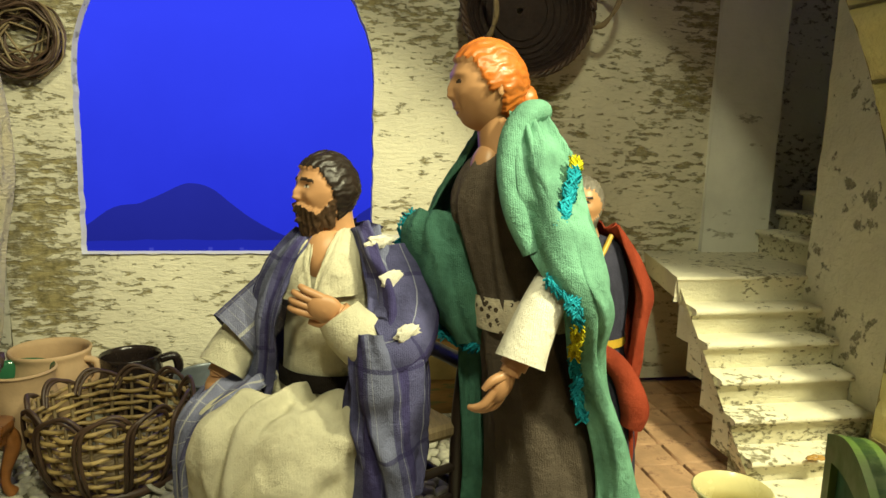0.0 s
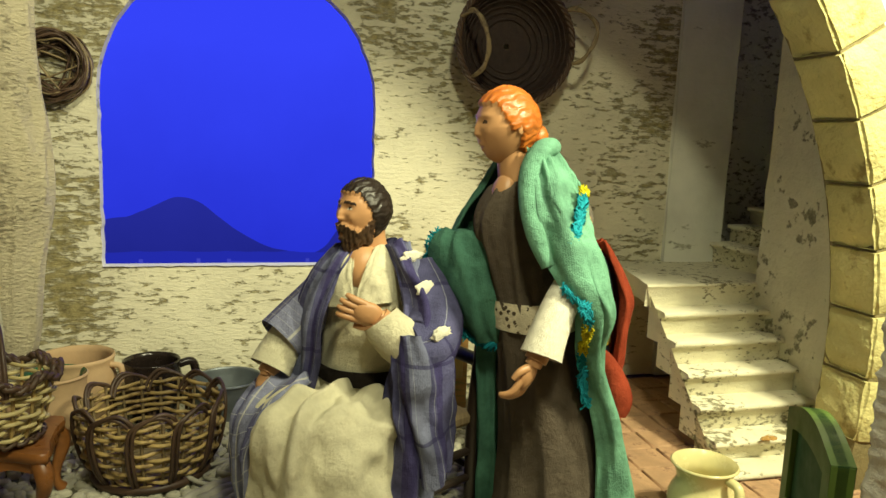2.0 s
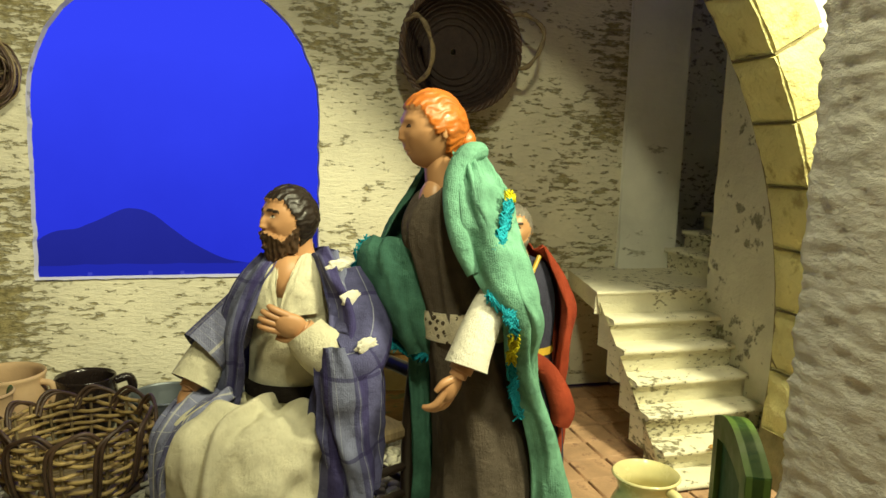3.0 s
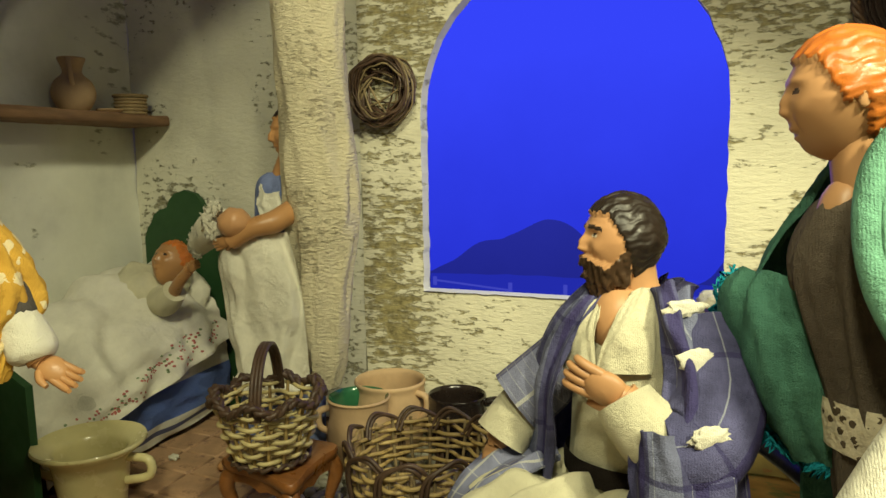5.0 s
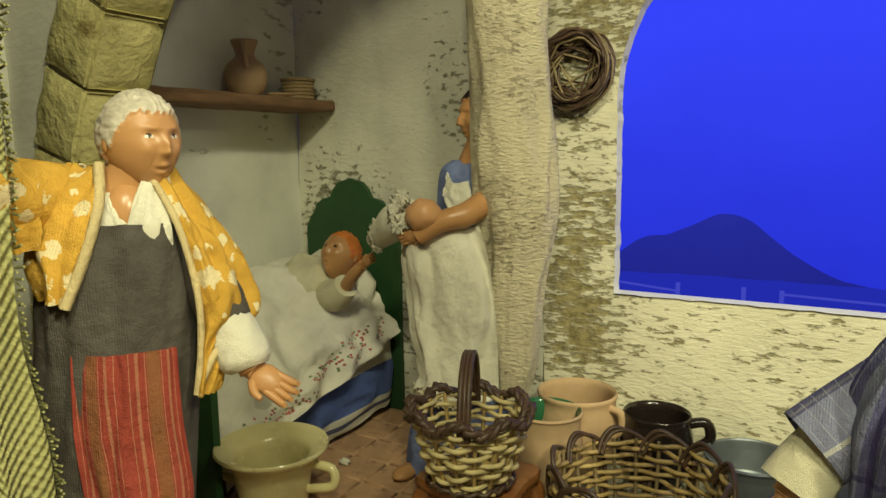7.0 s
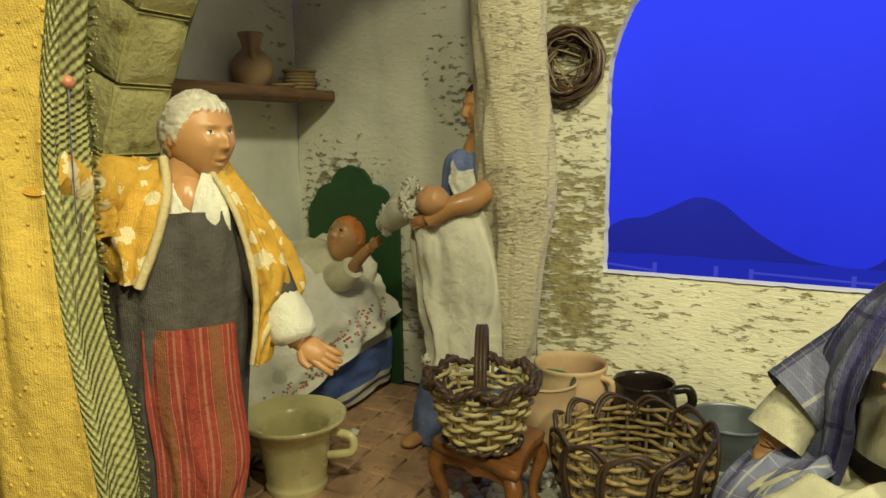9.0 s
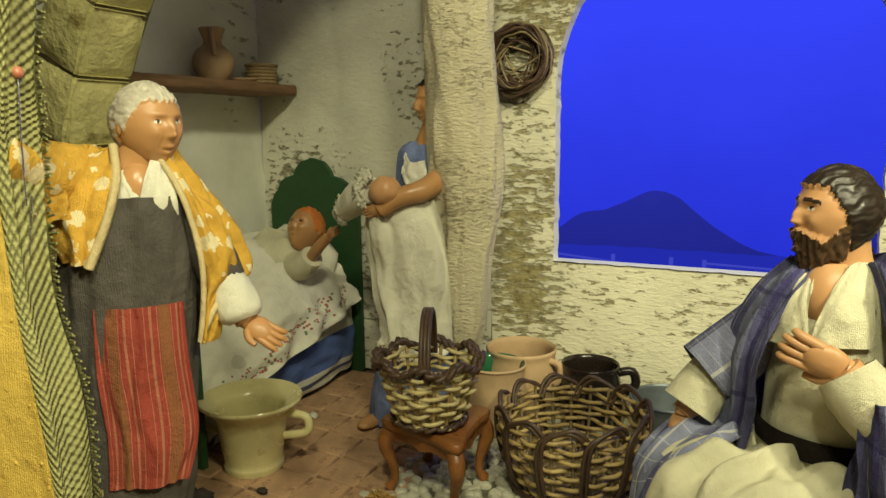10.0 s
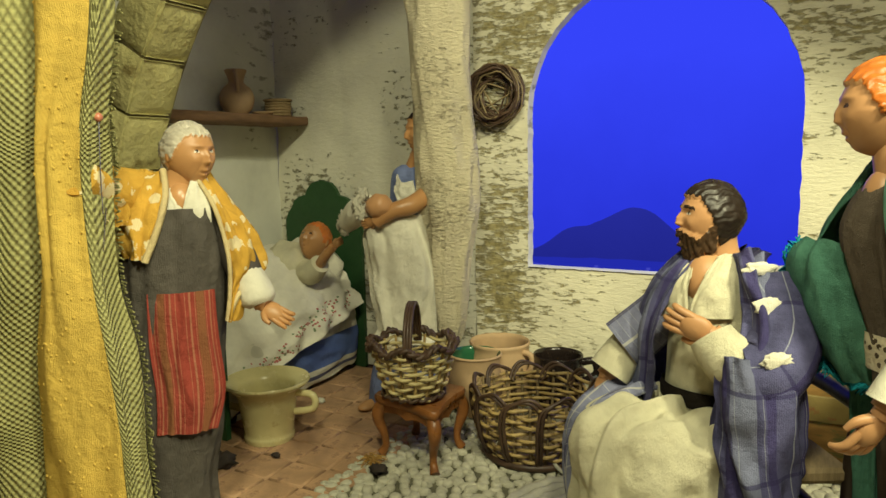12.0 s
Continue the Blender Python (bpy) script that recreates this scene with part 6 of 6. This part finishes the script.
s.patch(lift(((0.272, (-0.408, 0.722), (-0.388, 0.700), (-0.330, 0.722)), (0.235, (-0.412, 0.722), (-0.380, 0.694), (-0.318, 0.720)), (0.17, (-0.402, 0.720), (-0.374, 0.698), (-0.312, 0.722)), (0.12, (-0.392, 0.716), (-0.366, 0.696), (-0.310, 0.722)), (0.105, (-0.398, 0.714), (-0.368, 0.694), (-0.310, 0.722)))), 2, 40, 50, folds=0.0045, count=3, seed=3.0, fine=1.6)
frill(s, [(-0.398, 0.713, 0.106), (-0.370, 0.693, 0.103), (-0.345, 0.702, 0.100)], 0.003, 4)
s.tube([(-0.330, 0.738, 0.296), (-0.338, 0.712, 0.284), (-0.356, 0.697, 0.278), (-0.378, 0.690, 0.264)], [0.012, 0.012, 0.010, 0.009], 0, n=14)
doll_palm(s, (-0.378, 0.690, 0.266), (-0.75, -0.1, -0.25), (0.1, 0.9, 0.3), 0.026, 0, curl=0.5)
s.ball((-0.420, 0.722, 0.006), (0.012, 0.020, 0.006), 0, n=14)
tagged(s.done("nurse_figurine", [SKIN_BROWN, HAIR_DARK, WHITE, SKY_CLOTH, LACE]), "doll in pale blue dress and white apron behind the drape", "figurine")
s = Shape()
s.ball((-0.373, 0.691, 0.284), (0.0175, 0.016, 0.0155), 0, rough=0.12, n=26)
s.tube([(-0.392, 0.697, 0.284), (-0.412, 0.704, 0.276), (-0.432, 0.714, 0.264), (-0.452, 0.724, 0.252)], [0.016, 0.018, 0.015, 0.011], 1, n=20)
frill(s, [(-0.394, 0.690, 0.302), (-0.402, 0.684, 0.288), (-0.398, 0.686, 0.270)], 0.0035, 1)
frill(s, [(-0.440, 0.712, 0.272), (-0.444, 0.708, 0.258), (-0.442, 0.714, 0.246)], 0.003, 1)
tagged(s.done("swaddled_figurine", [SKIN, WHITE]), "swaddled baby doll held by the nurse doll", "figurine")

# painted cabinet behind the chair
cabinet = thing("painted_cabinet", "low ochre painted cabinet with a wooden top under the window", "cabinet")
s = Shape()
s.box((0.070, 0.800, 0.0), (0.215, 0.885, 0.178))
part("body", s, [simple("ochre painted board", (0.34, 0.19, 0.055), 0.6, 0.3, 20, 200, 0.3, 0.0008, second=(0.16, 0.16, 0.05), limit=0.55, stretch=(1, 1, 5))], cabinet, bevel=0.002)
s = Shape()
s.box((0.062, 0.792, 0.180), (0.222, 0.888, 0.190))
part("top", s, [simple("brown board", (0.30, 0.17, 0.06), 0.5, 0.3, 20, 200, 0.3, 0.0008, stretch=(1, 6, 6))], cabinet, bevel=0.002)
for z in (0.045, 0.095, 0.140):
    s = Shape()
    s.box((0.078, 0.796, z), (0.207, 0.7995, z + 0.030))
    part("drawer", s, [simple("painted drawer", (0.30, 0.22, 0.07), 0.5, 0.3, 26, 200, 0.3, 0.0008, second=(0.30, 0.10, 0.04), limit=0.56)], cabinet, bevel=0.0015)
s = Shape()
s.ball((0.110, 0.835, 0.203), (0.036, 0.024, 0.0135), rough=0.3, n=26)
tagged(s.done("folded_linen", [WHITE]), "bundle of white linen on the cabinet", "linen")

# the hanging curtain in front
curtain = thing("curtain", "hanging curtain of olive knit and yellow dotted cloth", "curtain")


def hung(lines, mat, name, nu, nv, seed, folds, count, label=""):
    s = Shape()
    g = s.patch([[(x, y, z) for x, y in row] for z, *row in lines], 0, nu, nv, thick=0.002, folds=folds, count=count, seed=seed)
    if name == "yellow_strip":
        for k in range(150):
            p = g[random.randint(1, nv - 1), random.randint(1, nu - 1)]
            s.ball(p, (0.0014, 0.0010, 0.0014), n=8)
    part(name, s, [mat], curtain, label)
    return g


ZC = (0.66, 0.47, 0.382, 0.335, 0.250, 0.190, 0.128, 0.085, 0.002)
EDGE = (-0.364, -0.380, -0.399, -0.402, -0.404, -0.388, -0.384, -0.382, -0.376)
SEAM = (-0.350, -0.366, -0.392, -0.401, -0.397, -0.387, -0.378, -0.376, -0.372)
SEAM2 = (-0.413, -0.426, -0.434, -0.440, -0.449, -0.466, -0.470, -0.475, -0.480)
g = hung([(z, (e, 0.335), ((e + q) / 2 + 0.006, 0.312), (q, 0.305)) for z, e, q in zip(ZC, EDGE, SEAM)], KNIT, "green_edge", 40, 120, 1.0, 0.0016, 1.5, "olive waffle-knit border")
hung([(z, (e, 0.307), ((e + q) / 2, 0.288), (q, 0.300)) for z, e, q in zip(ZC, SEAM, SEAM2)], YELLOW_CLOTH, "yellow_strip", 40, 100, 2.0, 0.0022, 1.2, "yellow dotted strip")
hung([(z, (e, 0.302), (e - 0.025, 0.276), (e - 0.055, 0.292), (e - 0.09, 0.275), (e - 0.14, 0.29)) for z, e in zip(ZC, SEAM2)], KNIT_WIDE, "green_panel", 60, 100, 3.0, 0.0025, 2.0, "olive waffle-knit panel")
random.seed(12)
s = Shape()
for i in range(len(g)):
    for t in range(2):
        p = g[i, 0] + np.array((0.002, 0, 0.002 * t))
        s.tube([p, p + np.array((0.004 + random.uniform(0, 0.003), random.uniform(-0.002, 0.001), random.uniform(-0.003, 0.002)))], 0.0008, n=4, steps=1)
part("fringe", s, [KNIT], curtain, "short frayed fringe")
pin = thing("ball_pin", "steel dress pin with a pink ball head", "pin")
s = Shape()
s.tube([(-0.392, 0.320, 0.378), (-0.392, 0.318, 0.34), (-0.392, 0.317, 0.305)], 0.0005, n=6)
part("shaft", s, [STEEL], pin)
s = Shape()
s.ball((-0.392, 0.320, 0.381), 0.0036, n=16)
part("ball_head", s, [PINK], pin)
needle = thing("needle", "thin steel needle hanging from the golden sleeve", "needle")
s = Shape()
s.tube([G(-0.062, 0.060, 0.310), G(-0.066, 0.061, 0.280), G(-0.070, 0.062, 0.250)], 0.0008, n=6)
part("shaft", s, [STEEL], needle)

# ---- floor tiles ----
def tile_mesh(w, d, seed):
    s = Shape()
    n = 3
    rows = []
    for k, (g, z) in enumerate(((1.0, 0.0), (0.985, 0.0042), (0.94, 0.0054))):
        row = []
        for a, b in ((-1, -1), (0, -1), (1, -1), (1, 0), (1, 1), (0, 1), (-1, 1), (-1, 0)):
            j = 0.0007 * noise.noise((a * 2.2 + seed, b * 2.2, k * 0.3))
            row.append((a * w / 2 * g + j, b * d / 2 * g + j, z + 0.4 * j))
        rows.append(row)
    s.grid(rows, wrap=True)
    s.fan(rows[-1])
    me = s.done("tile", [TILE])
    data = me.data
    bpy.data.objects.remove(me)
    return data


random.seed(21)
TW, TD = 0.048, 0.048
kinds = [tile_mesh(TW - 0.0022, TD - 0.0022, k * 5.3) for k in range(8)]
spots = []
for i in range(-30, 30):
    for j in range(-14, 16):
        x, y = i * TW + (TW / 2 if j % 2 else 0) * 0, j * TD + 0.62
        if y > BACK - 0.02 or y < 0.34 or x < LEFT + 0.01 or x > 0.62:
            continue
        if -0.335 < x < 0.30:
            continue
        spots.append((x, y))
for k, (x, y) in enumerate(spots):
    ob = new("tile", kinds[k % 8])
    ob.parent = floor
    ob.matrix_basis = pose(x, y, -0.0058 + random.uniform(0, 0.0006), random.uniform(-0.5, 0.5), random.uniform(-0.5, 0.5), random.choice((0, 90, 180, 270)) + random.uniform(-0.8, 0.8))


# ---- cobbles ----
def cobble_mesh(seed):
    s = Shape()
    rows = []
    for r, z in ((1.0, -0.25), (0.98, 0.1), (0.84, 0.42), (0.5, 0.58)):
        rows.append([(r * (1 + 0.22 * noise.noise((math.cos(a) * 1.2 + seed, math.sin(a) * 1.2, 0))) * math.cos(a), r * (1 + 0.22 * noise.noise((math.cos(a) * 1.2 + seed, math.sin(a) * 1.2, 0))) * math.sin(a), z) for a in [TAU * j / 9 for j in range(9)]])
    s.grid(rows, wrap=True)
    s.fan(rows[-1])
    ob = s.done("cobble", [PEBBLE])
    data = ob.data
    bpy.data.objects.remove(ob)
    return data


stones = [cobble_mesh(k * 3.7) for k in range(10)]
near, rest = [], []
step = 0.0145
for i in range(60):
    for j in range(60):
        x = -0.342 + i * step + (step / 2 if j % 2 else 0) + random.uniform(-0.0048, 0.0048)
        y = 0.40 + j * step * 0.8 + random.uniform(-0.0034, 0.0034)
        edge = -0.338 + 0.012 * noise.noise((y * 30, 1, 0))
        if x < edge or x > 0.295 or y > BACK - 0.012:
            continue
        spec = (x, y, random.uniform(0.0066, 0.0096), random.uniform(0.0052, 0.0070), random.uniform(0, 180), random.uniform(0.0060, 0.009))
        (near if x < -0.06 and 0.46 < y < 0.74 else rest).append(spec)
random.shuffle(near)
rest += near[300:]
near = near[:300]
for k, (x, y, a, b, turn, h) in enumerate(near):
    ob = new("cobble", stones[k % 10])
    ob.parent = cobbles
    ob.matrix_basis = pose(x, y, -0.0025, 0, 0, turn) @ Matrix.Diagonal((a, b, h, 1))
s = Shape()
for k, (x, y, a, b, turn, h) in enumerate(rest):
    m = pose(x, y, -0.0025, 0, 0, turn) @ Matrix.Diagonal((a, b, h, 1))
    base = len(s.v)
    me = stones[k % 10]
    for v in me.vertices:
        s.v.append(tuple(m @ v.co))
        s.uv.append((0, 0))
    for f in me.polygons:
        s.f.append([base + i for i in f.vertices])
        s.m.append(0)
tagged(s.done("cobble_field", [PEBBLE], cobbles), "small pale cobbles set close together", "", "", "stuff")
tagged(ob, "", "", "", "stuff")
